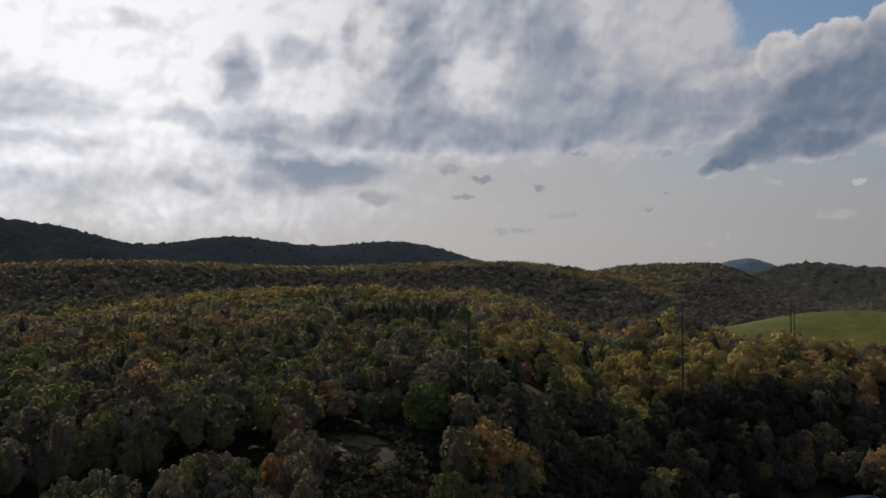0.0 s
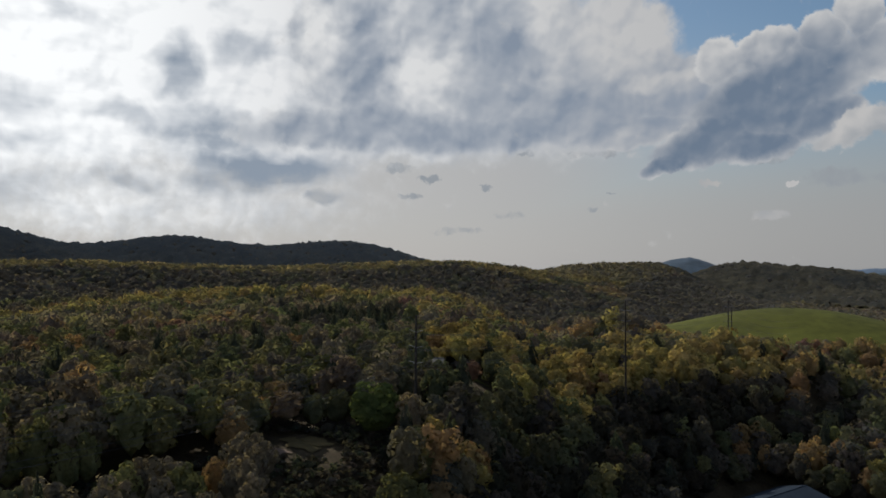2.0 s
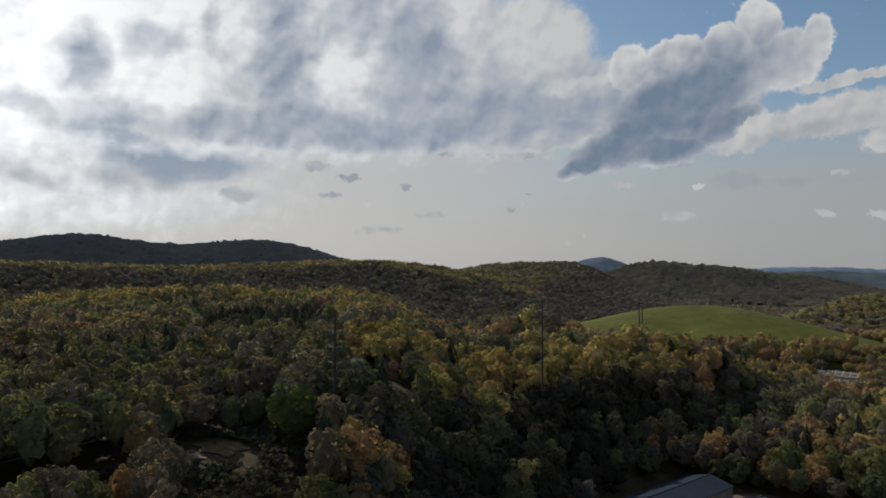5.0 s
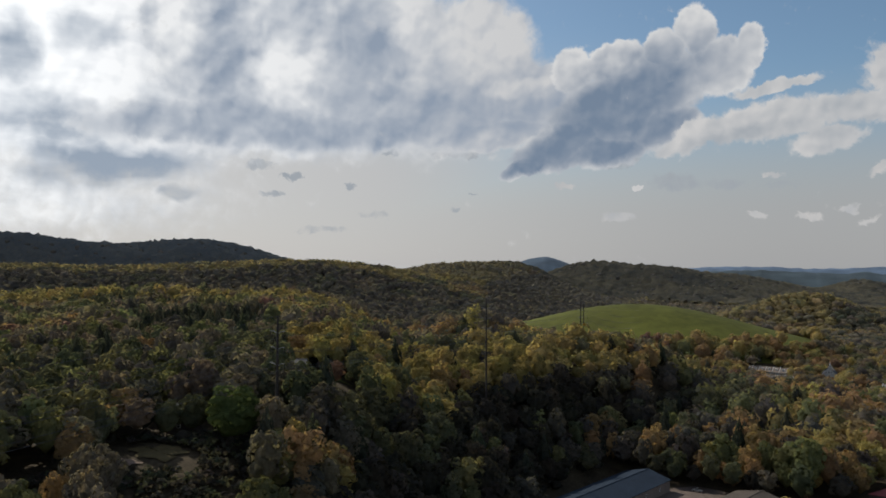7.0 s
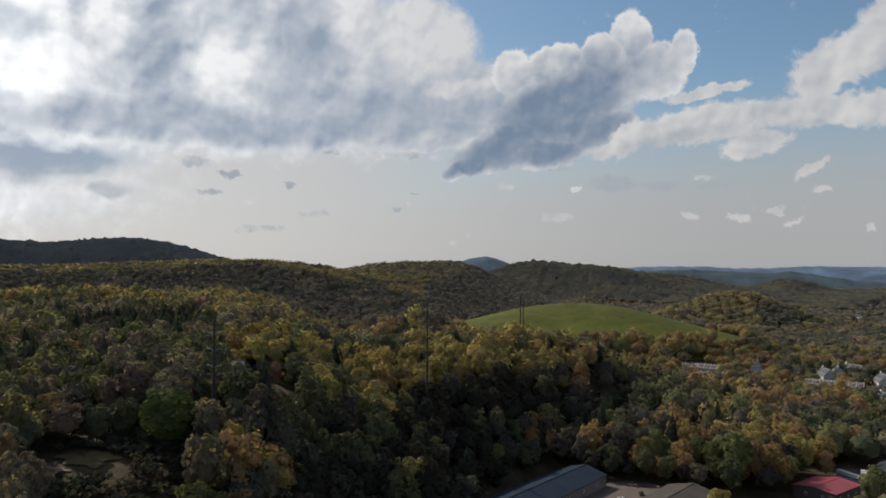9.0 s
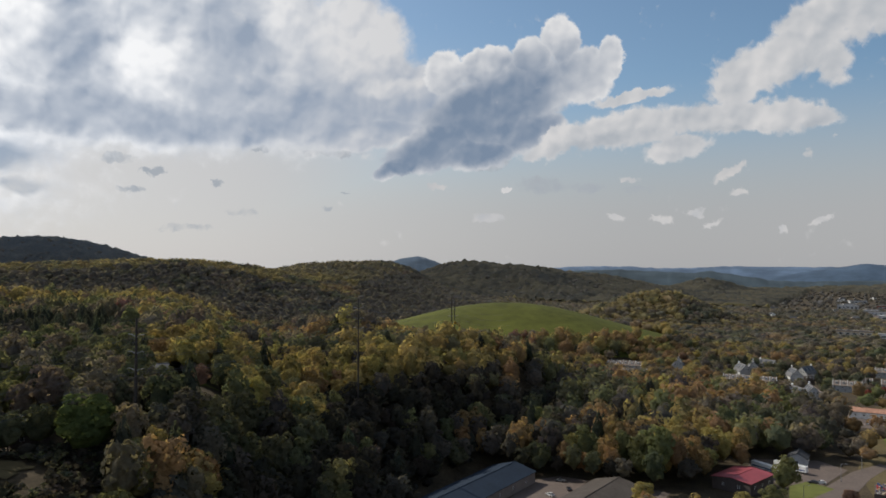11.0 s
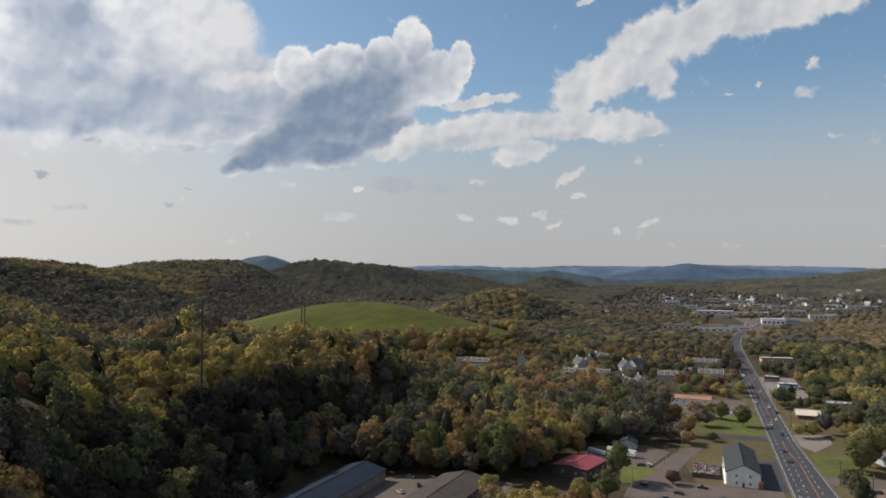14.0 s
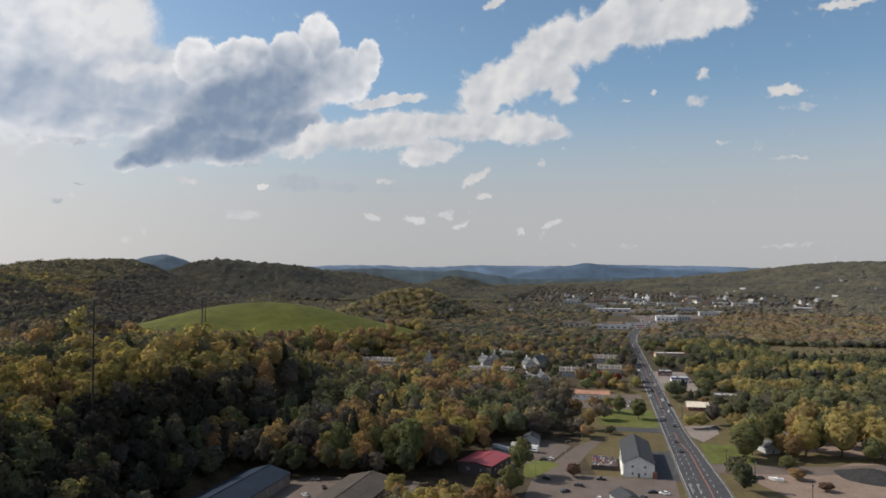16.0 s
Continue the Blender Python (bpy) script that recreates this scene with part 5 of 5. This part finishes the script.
def clear(x, y):
    """True where no wood grows."""
    a, b = road_coords(x, y)
    out = np.zeros(x.shape, bool)
    for a0, a1, s0, s1 in BARE:
        out |= (a > a0) & (a < a1) & (b > s0) & (b < s1)
    out |= (np.abs(b - 0.00032 * np.maximum(a - 600, 0) ** 2) < 13) & (a > 600) & (a < 1100)
    out |= (a > 480) & (a < 640) & (b > 140) & (b < 300)
    out |= hill(x, y, 29.8, 900, 1, 180, 130, 0) > 0.34
    # under the power line, the dry yard, the plateau lawns
    t = (x + 90) * 0.689 + (y - 111) * 0.725
    out |= (np.abs(-(x + 90) * 0.725 + (y - 111) * 0.689) < 7.5) & (t < 146)
    out |= (np.hypot((x + 25) / 12, (y - 188) / 10) < 1) | (np.hypot((x + 17) / 10, (y - 210) / 11) < 1)
    out |= (np.hypot((x - 21) / 17, (y - 297) / 13) < 1) | (np.hypot((x - 36) / 9, (y - 270) / 8) < 1)
    r, az = np.hypot(x, y), np.degrees(np.arctan2(x, y))
    out |= (az > -10) & (az < 1.0) & (r > 118) & (r < 198)
    out |= (az > 2.4) & (az < 8) & (r > 236) & (r < 306)
    # open ground before the buildings
    for a0, b0, half, deep in OPEN:
        la, lb = -349 - a0, -48.5 - b0
        d = math.hypot(la, lb)
        f = ((a - a0) * la + (b - b0) * lb) / d
        g = np.abs(-(a - a0) * lb + (b - b0) * la) / d
        out |= (f > -8) & (f < deep) & (g < half)
    return out


def kinds_of(rng, x, y):
    """Index into LEAF: drifts of kind over the land, with single trees that differ."""
    drift = np.array([noise.fractal(Vector((a / 75, b / 75, 3.0)), 1.0, 2.0, 3) for a, b in zip(x, y)])
    v = 1.15 * drift + rng.normal(0, 0.2, x.size)
    r, az = np.hypot(x, y), np.degrees(np.arctan2(x, y))
    a, b = road_coords(x, y)
    kind = np.select([v < -0.5, v < -0.12, v < 0.22, v < 0.6], [0, 4, 2, 3], 4)
    # yellow buds on the hill's crest and in the valley, russet and grey on the plateau
    crest = (r < 460) & (az > 6) & (x < 290) & (land(x, y) > 31) & (b < -200)
    kind = np.where(crest & (v > -0.5), np.where(v > 0.6, 3, 2), kind)
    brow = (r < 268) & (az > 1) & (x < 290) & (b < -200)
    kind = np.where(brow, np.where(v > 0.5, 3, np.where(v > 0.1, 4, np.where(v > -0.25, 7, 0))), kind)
    # bare trees on the slope, its shade partly put into their dark tint
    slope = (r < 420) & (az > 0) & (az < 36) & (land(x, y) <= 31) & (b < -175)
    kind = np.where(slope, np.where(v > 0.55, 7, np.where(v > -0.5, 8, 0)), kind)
    valley = (a > -60) & (a < 240) & (b > -235) & (b < -70)
    kind = np.where(valley, np.select([v < -0.6, v < -0.4, v < -0.1, v < 0.3], [0, 4, 1, 3], 2), kind)
    # darker kinds stand in for the shaded right side of the golden trees
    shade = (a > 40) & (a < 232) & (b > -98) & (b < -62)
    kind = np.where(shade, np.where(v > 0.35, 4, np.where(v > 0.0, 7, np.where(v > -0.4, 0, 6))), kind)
    # shadow left of the golden trees, put into darker kinds
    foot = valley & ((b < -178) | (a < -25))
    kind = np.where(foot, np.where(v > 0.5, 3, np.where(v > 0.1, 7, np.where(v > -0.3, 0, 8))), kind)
    plateau = ((az < 3) & (r < 690)) | ((az < 14) & (r > 430) & (r < 690))
    kind = np.where(plateau, np.select([v < -0.75, v < -0.22, v < 0.05, v < 0.25, v < 0.45, v < 0.6, v < 0.75], [6, 0, 4, 1, 4, 3, 5], 2), kind)
    # far ridge crests in yellow leaf; bare kinds carry the lower slopes' shade too
    ground_z = land(x, y)
    ridge = (r > 620) & (r < 900) & (az < 10)
    kind = np.where(ridge & (r < 800) & (r > 690) & (v > -0.3), 2, kind)
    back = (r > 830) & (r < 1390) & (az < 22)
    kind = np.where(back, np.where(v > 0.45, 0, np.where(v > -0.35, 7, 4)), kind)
    # the ravine's dark face, its shade put into the bare tint
    ravine = (r > 1150) & (r < 2100) & (az > 18) & (az < 29) & (ground_z < 75)
    kind = np.where(ravine, 7, kind)
    top = (r > 1380) & (r < 1900) & (az < 20) & (ground_z >= 62)
    kind = np.where(top & (v > -0.3), 2, kind)
    kind = np.where((r > 1900), np.where(v > 0.2, 4, 7), kind)
    # the mixed woods of the far valley
    far_valley = (r > 640) & (r < 1900) & (ground_z < 14) & (b > -700)
    kind = np.where(far_valley, np.select([v < -0.55, v < -0.2, v < 0.12, v < 0.3, v < 0.5], [6, 0, 4, 2, 7], 3), kind)
    scrub = (r > 600) & (r < 860) & (az > 30) & (az < 44) & (b < -150)
    kind = np.where(scrub, np.where(v > 0.3, 2, np.where(v > -0.15, 3, np.where(v > -0.5, 4, 5))), kind)
    knoll = (hill(x, y, 41.3, 1400, 1, 105, 90, 0) > 0.12)
    kind = np.where(knoll, np.where(v > -0.1, 2, np.where(v > -0.5, 4, 0)), kind)
    orchard = (a > 640) & (a < 1250) & (b > 110) & (b < 800)
    kind = np.where(orchard, np.where(v > 0.35, 2, np.where(v > -0.35, 3, 4)), kind)
    # leafy greens among the houses beside the road
    beside = (a > 60) & (a < 660) & (b > 8) & (b < 330)
    kind = np.where(beside, np.where(v > 0.3, 2, np.where(v > 0.0, 1, np.where((v > -0.35) | (a < 200), 0, 6))), kind)
    fresh = rng.random(x.size)
    kind = np.where((fresh < 0.06) & (r < 900), 1, kind)
    kind = np.where((fresh > 0.955) & (r < 900) & (b < -140), 6, kind)
    kind = np.where((fresh > 0.88) & (fresh < 0.955) & (r < 700), 7, kind)
    return kind


LEAF_LIST = np.array(list(LEAF.values()))
LEAF_NAMES = list(LEAF)


def lower(x, y):
    """Trees are lower on the valley floor and lowest among the houses."""
    a, b = road_coords(x, y)
    k = np.where((land(x, y) < 8) & (a > 230), 0.75, 1.0)
    k = np.where((a > 60) & (a < 620) & (b > -75) & (b < 60), 0.68, k)
    k = np.where((a > 225) & (a < 620) & (b > -270) & (b <= -75), 0.62, k)
    az = np.degrees(np.arctan2(x, y))
    k = np.where((a < 235) & (b < -70) & (az > 5), 1.06, k)
    k = np.where((a > -20) & (a < 200) & (b > -215) & (b < -120), 1.32, k)
    return np.where((a > 700) & (b > -300) & (b < 120 + 0.2 * (a - 700)) & (land(x, y) < 12), 0.6, k)


def forest(name, label, rng, x, y, kind, templates, tall, wide, grey=0.0, sunk=0.0):
    """One joined wood of trees that nobody could count."""
    z = land(x, y)
    tint = LEAF_LIST[kind] * rng.uniform(0.82, 1.16, (x.size, 1)) * rng.uniform(0.94, 1.06, (x.size, 3))
    # haze and bare-canopy grey put into the tint, more of it with distance
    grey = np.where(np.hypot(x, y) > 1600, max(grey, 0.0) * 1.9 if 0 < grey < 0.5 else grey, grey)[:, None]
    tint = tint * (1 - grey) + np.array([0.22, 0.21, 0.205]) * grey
    pick = rng.integers(0, len(templates), x.size)
    size = np.array([noise.noise(Vector((a / 60, b / 60, 9.0))) for a, b in zip(x, y)]) * 0.15 + rng.normal(1.0, 0.14, x.size).clip(0.7, 1.25)
    size = size * lower(x, y)
    h = rng.uniform(*tall, x.size) * size
    w = rng.uniform(*wide, x.size) * np.sqrt(size)
    turn = rng.uniform(0, 6.283, x.size)
    verts, tints, faces, ways, base = [], [], [], [], 0
    for k, (tv, tf, tn) in enumerate(templates):
        m = pick == k
        c, s = np.cos(turn[m])[:, None], np.sin(turn[m])[:, None]
        px, py = tv[None, :, 0] * w[m][:, None], tv[None, :, 1] * w[m][:, None]
        q = np.stack([px * c - py * s + x[m][:, None], px * s + py * c + y[m][:, None], (tv[None, :, 2] - sunk) * h[m][:, None] + z[m][:, None]], -1)
        verts.append(q.reshape(-1, 3))
        ways.append(np.stack([tn[None, :, 0] * c - tn[None, :, 1] * s, tn[None, :, 0] * s + tn[None, :, 1] * c, np.repeat(tn[None, :, 2], m.sum(), 0)], -1).reshape(-1, 3))
        tints.append(np.repeat(tint[m], len(tv), 0))
        faces.append((base + np.arange(m.sum())[:, None, None] * len(tv) + tf[None]).reshape(-1, 3))
        base += m.sum() * len(tv)
    me = np_mesh(name, np.concatenate(verts), np.concatenate(faces), M_LEAF, np.concatenate(tints), True, np.concatenate(ways))
    return tagged(new(name, me), label, "forest", "", "stuff")


# single trees: a tapered trunk with limbs under a crown
def trunk_mesh(seed):
    r = random.Random(seed)
    v, f = tube([(0, 0, -0.02), (r.uniform(-0.01, 0.01), 0, 0.25), (r.uniform(-0.02, 0.02), r.uniform(-0.02, 0.02), 0.62)], [0.024, 0.016, 0.006], 7)
    for k in range(6):
        a, z = k * 1.05 + r.random(), r.uniform(0.24, 0.45)
        q = r.uniform(0.18, 0.3)
        vv, ff = tube([(0, 0, z), (q * 0.5 * math.cos(a), q * 0.5 * math.sin(a), z + 0.12), (q * math.cos(a), q * math.sin(a), z + 0.28)], [0.01, 0.007, 0.003], 5)
        f += [tuple(i + len(v) for i in p) for p in ff]
        v += vv
    return mesh_of("trunk", v, f, M_BARK)


TRUNKS = [trunk_mesh(k) for k in range(4)]
CROWNS = {}
TREE_LABEL = {"green": "green-leaved deciduous tree", "fresh": "fresh light green deciduous tree", "yellow": "yellow-green budding deciduous tree", "ochre": "ochre budding deciduous tree",
              "grey": "grey-brown tree in thin bud", "russet": "russet budding deciduous tree", "pine": "dark green conifer", "bare": "bare grey-brown deciduous tree", "twig": "leafless deciduous tree tinted dark for shade"}


def crown_mesh(kind, k, pointed=False, mat=None):
    key = (kind, k, pointed)
    if key not in CROWNS:
        tv, tf, tn = (PINE if pointed else BIG)[k]
        CROWNS[key] = np_mesh("crown", tv, tf, mat or M_KIND[kind], None, True, tn)
    return CROWNS[key]


def tree(x, y, height, width, kind, k, where, mat=None, label=None, lift=0.0):
    z = float(land(x, y)) + lift
    t = thing("conifer" if kind == "pine" else "tree", pose(x, y, z, 0, 0, (k * 77 + x * 13) % 360), (label or TREE_LABEL[kind]) + " " + where, "conifer" if kind == "pine" else "tree", "conifers" if kind == "pine" else "trees")
    part("trunk", TRUNKS[k % 4], t, "", Matrix.Diagonal((height, height, height, 1)))
    part("crown", crown_mesh(kind if mat is None else mat.name, k % (4 if kind == "pine" else 6), kind == "pine", mat), t, "", pose(0, 0, -0.16 * height) @ Matrix.Diagonal((width, width, 1.14 * height, 1)))
    return t


SINGLE = [(-4, 199, 17.5, 23, "green", 1, "beside the transmission pole", M_MAPLE, "broad round bright green maple"),
          (2, 164, 16, 14, "fresh", 2, "at the plateau's edge", None, None),
          (46, 291, 11, 13, "green", 3, "on the plateau lawn", M_MAPLE, "round dark green tree"),
          (10, 190, 9, 10, "russet", 4, "below the transmission pole", M_RED, "dark red-leaved tree"),
          (31, 282, 11, 11, "russet", 0, "beside the plateau lawn", None, None),
          (-44, 184, 15, 12, "pine", 1, "by the dry yard", None, None), (-36, 190, 14, 12, "green", 2, "by the dry yard", None, None), (-38, 176, 13, 11, "ochre", 3, "by the dry yard", None, None),
          (12, 232, 12, 15, "green", 5, "behind the transmission pole", None, None), (-27, 207, 13, 12, "pine", 2, "beside the dark-roofed house", None, None), (-15, 205, 12, 13, "green", 0, "before the dark-roofed house", None, None), (-21.5, 203, 11, 11, "green", 3, "before the dark-roofed house", None, None),
          (-80, 212, 10, 14, "russet", 5, "on the plateau", M_RED, "dark red-leaved tree"), (-62, 190, 11, 15, "russet", 2, "on the plateau", M_RED, "dark red-leaved tree")]
for x, y, hh, ww, kind, k, where, mat, label in SINGLE:
    tree(x, y, hh, ww, kind, k, where, mat, label)
for a, b, hh, ww, kind, k, where in ((143, -21, 15, 15, "fresh", 0, "on the roadside lawn"), (159, -33, 14, 13, "fresh", 1, "on the roadside lawn"), (2, -59, 8, 10, "russet", 2, "on a grass island in the lot"),
                                     (-30, -85, 14, 16, "fresh", 3, "beside the red-roofed barn"), (-42, -97, 5, 8, "russet", 1, "below the red-roofed barn"), (50, 27, 23, 24, "fresh", 5, "behind the corner lawn"), (64, 33, 21, 20, "fresh", 0, "behind the corner lawn"),
                                     (66, 48, 13, 12, "ochre", 1, "behind the corner lawn"), (36, 44, 9, 12, "fresh", 2, "by the yard"), (58, 52, 15, 16, "ochre", 1, "by the sandy yard"), (76, 68, 18, 18, "fresh", 3, "by the sandy yard"), (78, 98, 18, 18, "ochre", 5, "by the sandy yard"), (60, 90, 14, 15, "fresh", 0, "by the sandy yard"), (98, 62, 20, 20, "ochre", 2, "by the sandy yard"), (102, 100, 22, 22, "yellow", 4, "by the sandy yard"), (64, 112, 16, 16, "fresh", 1, "by the sandy yard"), (66, 60, 24, 22, "yellow", 3, "by the sandy yard"), (68, 78, 25, 25, "yellow", 4, "by the sandy yard"),
                                     (84, 48, 24, 21, "fresh", 5, "by the sandy yard"), (70, 98, 24, 25, "yellow", 0, "by the sandy yard"), (84, 112, 23, 23, "ochre", 1, "by the sandy yard"), (90, 84, 26, 23, "yellow", 2, "by the sandy yard"),
                                     (195, 26, 8, 9, "ochre", 3, "by the cream-roofed house"), (320, -54, 8, 12, "russet", 4, "before the town houses"), (262, -40, 8, 13, "russet", 5, "before the town houses"), (150, -62, 12, 15, "ochre", 0, "behind the roadside lawn"),
                                     (88, -62, 9, 12, "grey", 1, "by the driveway"), (96, -40, 6, 9, "green", 2, "by the driveway"), (20, 44, 6, 11, "ochre", 3, "by the yard"), (4, 52, 5, 10, "russet", 4, "by the yard")):
    p = at_road(a, b).translation
    tree(p.x, p.y, hh, ww, kind, k, where)
for a, b, hh, ww, k in ((300, -30, 9, 11, 3), (318, -44, 8, 10, 2), (286, -56, 9, 11, 4), (262, -30, 7, 10, 1)):
    p = at_road(a, b).translation
    tree(p.x, p.y, hh, ww, "russet", k, "before the town houses", M_RED, "dark red-leaved ornamental tree")

tx, ty = (np.concatenate(q) for q in zip(scatter(rng, 108, 225, 5.7, -38, 82), scatter(rng, 225, 400, 6.9, -38, 82)))
keep = ~clear(tx, ty)
tx, ty = tx[keep], ty[keep]
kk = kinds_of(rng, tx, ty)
order = np.argsort(np.hypot(tx, ty))
# the nearest stand as single trees, the rest joined
single = np.zeros(tx.size, bool)
single[order[:300]] = True
for x, y, kind, k in zip(tx[single], ty[single], kk[single], range(10 ** 6)):
    name = LEAF_NAMES[kind]
    g = rng.uniform(0.8, 1.25) * (1.1 if math.degrees(math.atan2(x, y)) > 5 else 0.95)
    tree(float(x), float(y), 15 * g, (6.5 if name == "pine" else 10.0) * g * rng.uniform(0.8, 1.2), name, k, "in the near woods")
rest = ~single
pine = rest & (kk == 6)
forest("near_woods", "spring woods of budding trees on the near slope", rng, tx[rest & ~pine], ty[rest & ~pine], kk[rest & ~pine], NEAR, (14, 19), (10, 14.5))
forest("near_conifers", "dark conifers scattered in the near woods", rng, tx[pine], ty[pine], kk[pine], PINE, (15, 21), (10, 13))
# last value: share of haze grey mixed into the foliage tint
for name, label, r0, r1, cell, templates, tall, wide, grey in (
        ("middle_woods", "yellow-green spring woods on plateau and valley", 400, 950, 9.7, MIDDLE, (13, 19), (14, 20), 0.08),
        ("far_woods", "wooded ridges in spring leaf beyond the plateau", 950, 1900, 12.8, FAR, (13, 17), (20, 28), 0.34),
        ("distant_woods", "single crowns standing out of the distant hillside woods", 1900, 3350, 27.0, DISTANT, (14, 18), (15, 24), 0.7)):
    tx, ty = scatter(rng, r0, r1, cell, -38, 82)
    a, b = road_coords(tx, ty)
    keep = ~clear(tx, ty)
    town = (a > 1120) & (b > -260) & (b < 560) & (land(tx, ty) < 12)
    keep &= ~(town & (rng.random(tx.size) < 0.4))
    keep &= ~((a > 60) & (a < 640) & (b > -75) & (b < 50) & (rng.random(tx.size) < 0.5))
    tx, ty = tx[keep], ty[keep]
    kk = kinds_of(rng, tx, ty)
    a, b = road_coords(tx, ty)
    grove = ((a > 560) & (a < 680) & (b > 120) & (b < 150)) | ((np.hypot(tx, ty) < 560) & (np.abs(np.degrees(np.arctan2(tx, ty)) + 4) < 5) & (np.hypot(tx, ty) > 420))
    kk = np.where(grove, 6, kk)
    pine = kk == 6
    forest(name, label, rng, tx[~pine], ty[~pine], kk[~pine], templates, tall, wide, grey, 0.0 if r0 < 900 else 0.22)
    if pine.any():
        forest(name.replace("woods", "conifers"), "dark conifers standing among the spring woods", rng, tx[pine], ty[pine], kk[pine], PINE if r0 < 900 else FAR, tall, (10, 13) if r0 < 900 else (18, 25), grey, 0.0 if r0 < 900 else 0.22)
# closed canopy of the distant hills: one rough sheet at crown height
dr, db = np.meshgrid(np.arange(1880, 3420, 11.0), np.radians(np.arange(-39, 83, 0.26)), indexing="ij")
dx, dy = dr * np.sin(db) + rng.normal(0, 2.5, dr.shape), dr * np.cos(db) + rng.normal(0, 2.5, dr.shape)
da, dside = road_coords(dx, dy)
inside = (land(dx, dy) > 9) | (dside < -270) | (dside > 570)
dz = np.where(inside, land(dx, dy) + 10 + rng.normal(0, 3.6, dr.shape), -6.0)
kd = np.array([noise.fractal(Vector((p / 140, q / 140, 5.0)), 1.0, 2.0, 4) for p, q in zip(dx.ravel(), dy.ravel())]) + rng.normal(0, 0.3, dr.size)
tone = np.clip(kd * 0.5 + 0.5, 0, 1)[:, None]
tone = (np.array([0.085, 0.09, 0.092]) * (1 - tone) + np.array([0.205, 0.185, 0.135]) * tone) * rng.uniform(0.8, 1.2, (dr.size, 1))
# blue distance haze painted into the leaf tint of the left hills
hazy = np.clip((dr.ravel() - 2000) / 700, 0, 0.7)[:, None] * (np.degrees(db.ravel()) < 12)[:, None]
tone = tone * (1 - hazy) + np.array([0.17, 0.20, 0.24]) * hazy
kb = dr.shape[1]
di, dj = np.meshgrid(np.arange(dr.shape[0] - 1), np.arange(kb - 1), indexing="ij")
dq = (di * kb + dj).ravel()
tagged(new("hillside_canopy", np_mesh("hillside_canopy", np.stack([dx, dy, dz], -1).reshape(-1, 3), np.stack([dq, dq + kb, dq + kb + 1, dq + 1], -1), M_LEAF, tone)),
       "closed grey-brown canopy of budding woods on distant hills, partly hazed blue", "forest", "", "stuff")
# saplings and undergrowth on the near slope
ux_, uy_ = scatter(rng, 125, 400, 6.0, -6, 40)
uz = land(ux_, uy_)
ka, kb_ = road_coords(ux_, uy_)
keep = ~clear(ux_, uy_) & (uz > 1) & (kb_ < -150)
# mostly the dark kind that holds the slope's shade
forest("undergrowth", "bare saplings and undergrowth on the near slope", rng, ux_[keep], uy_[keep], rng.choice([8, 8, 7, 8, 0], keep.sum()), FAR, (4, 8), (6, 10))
# brush under the power line and shrubs on the meadow
bx = rng.uniform(-70, 5, 420)
by = 111 + (bx + 90) * 1.052 + rng.uniform(-13, 13, bx.size)
br, ba = rng.uniform(118, 206, 900), np.radians(rng.uniform(-12, 4, 900))
bx, by = np.concatenate([bx, br * np.sin(ba)]), np.concatenate([by, br * np.cos(ba)])
yard = (np.hypot((bx + 25) / 13, (by - 188) / 9) < 1) | (np.hypot((bx + 17) / 9, (by - 211) / 9) < 1)
bx, by = bx[~yard], by[~yard]
forest("brush", "low dark brush under the power line", rng, bx, by, rng.choice([0, 7, 8, 8, 6], bx.size), BRUSH, (1.2, 3.2), (2.5, 4.5))
ma, mb = rng.uniform(480, 640, 130), rng.uniform(140, 300, 130)
mx, my = 316 + 0.8272 * ma + 0.562 * mb, 156 + 0.562 * ma - 0.8272 * mb
forest("meadow_shrubs", "scattered low shrubs on the rough meadow", rng, mx, my, rng.choice([0, 4, 1, 6], mx.size), FAR, (2, 5), (4, 7))
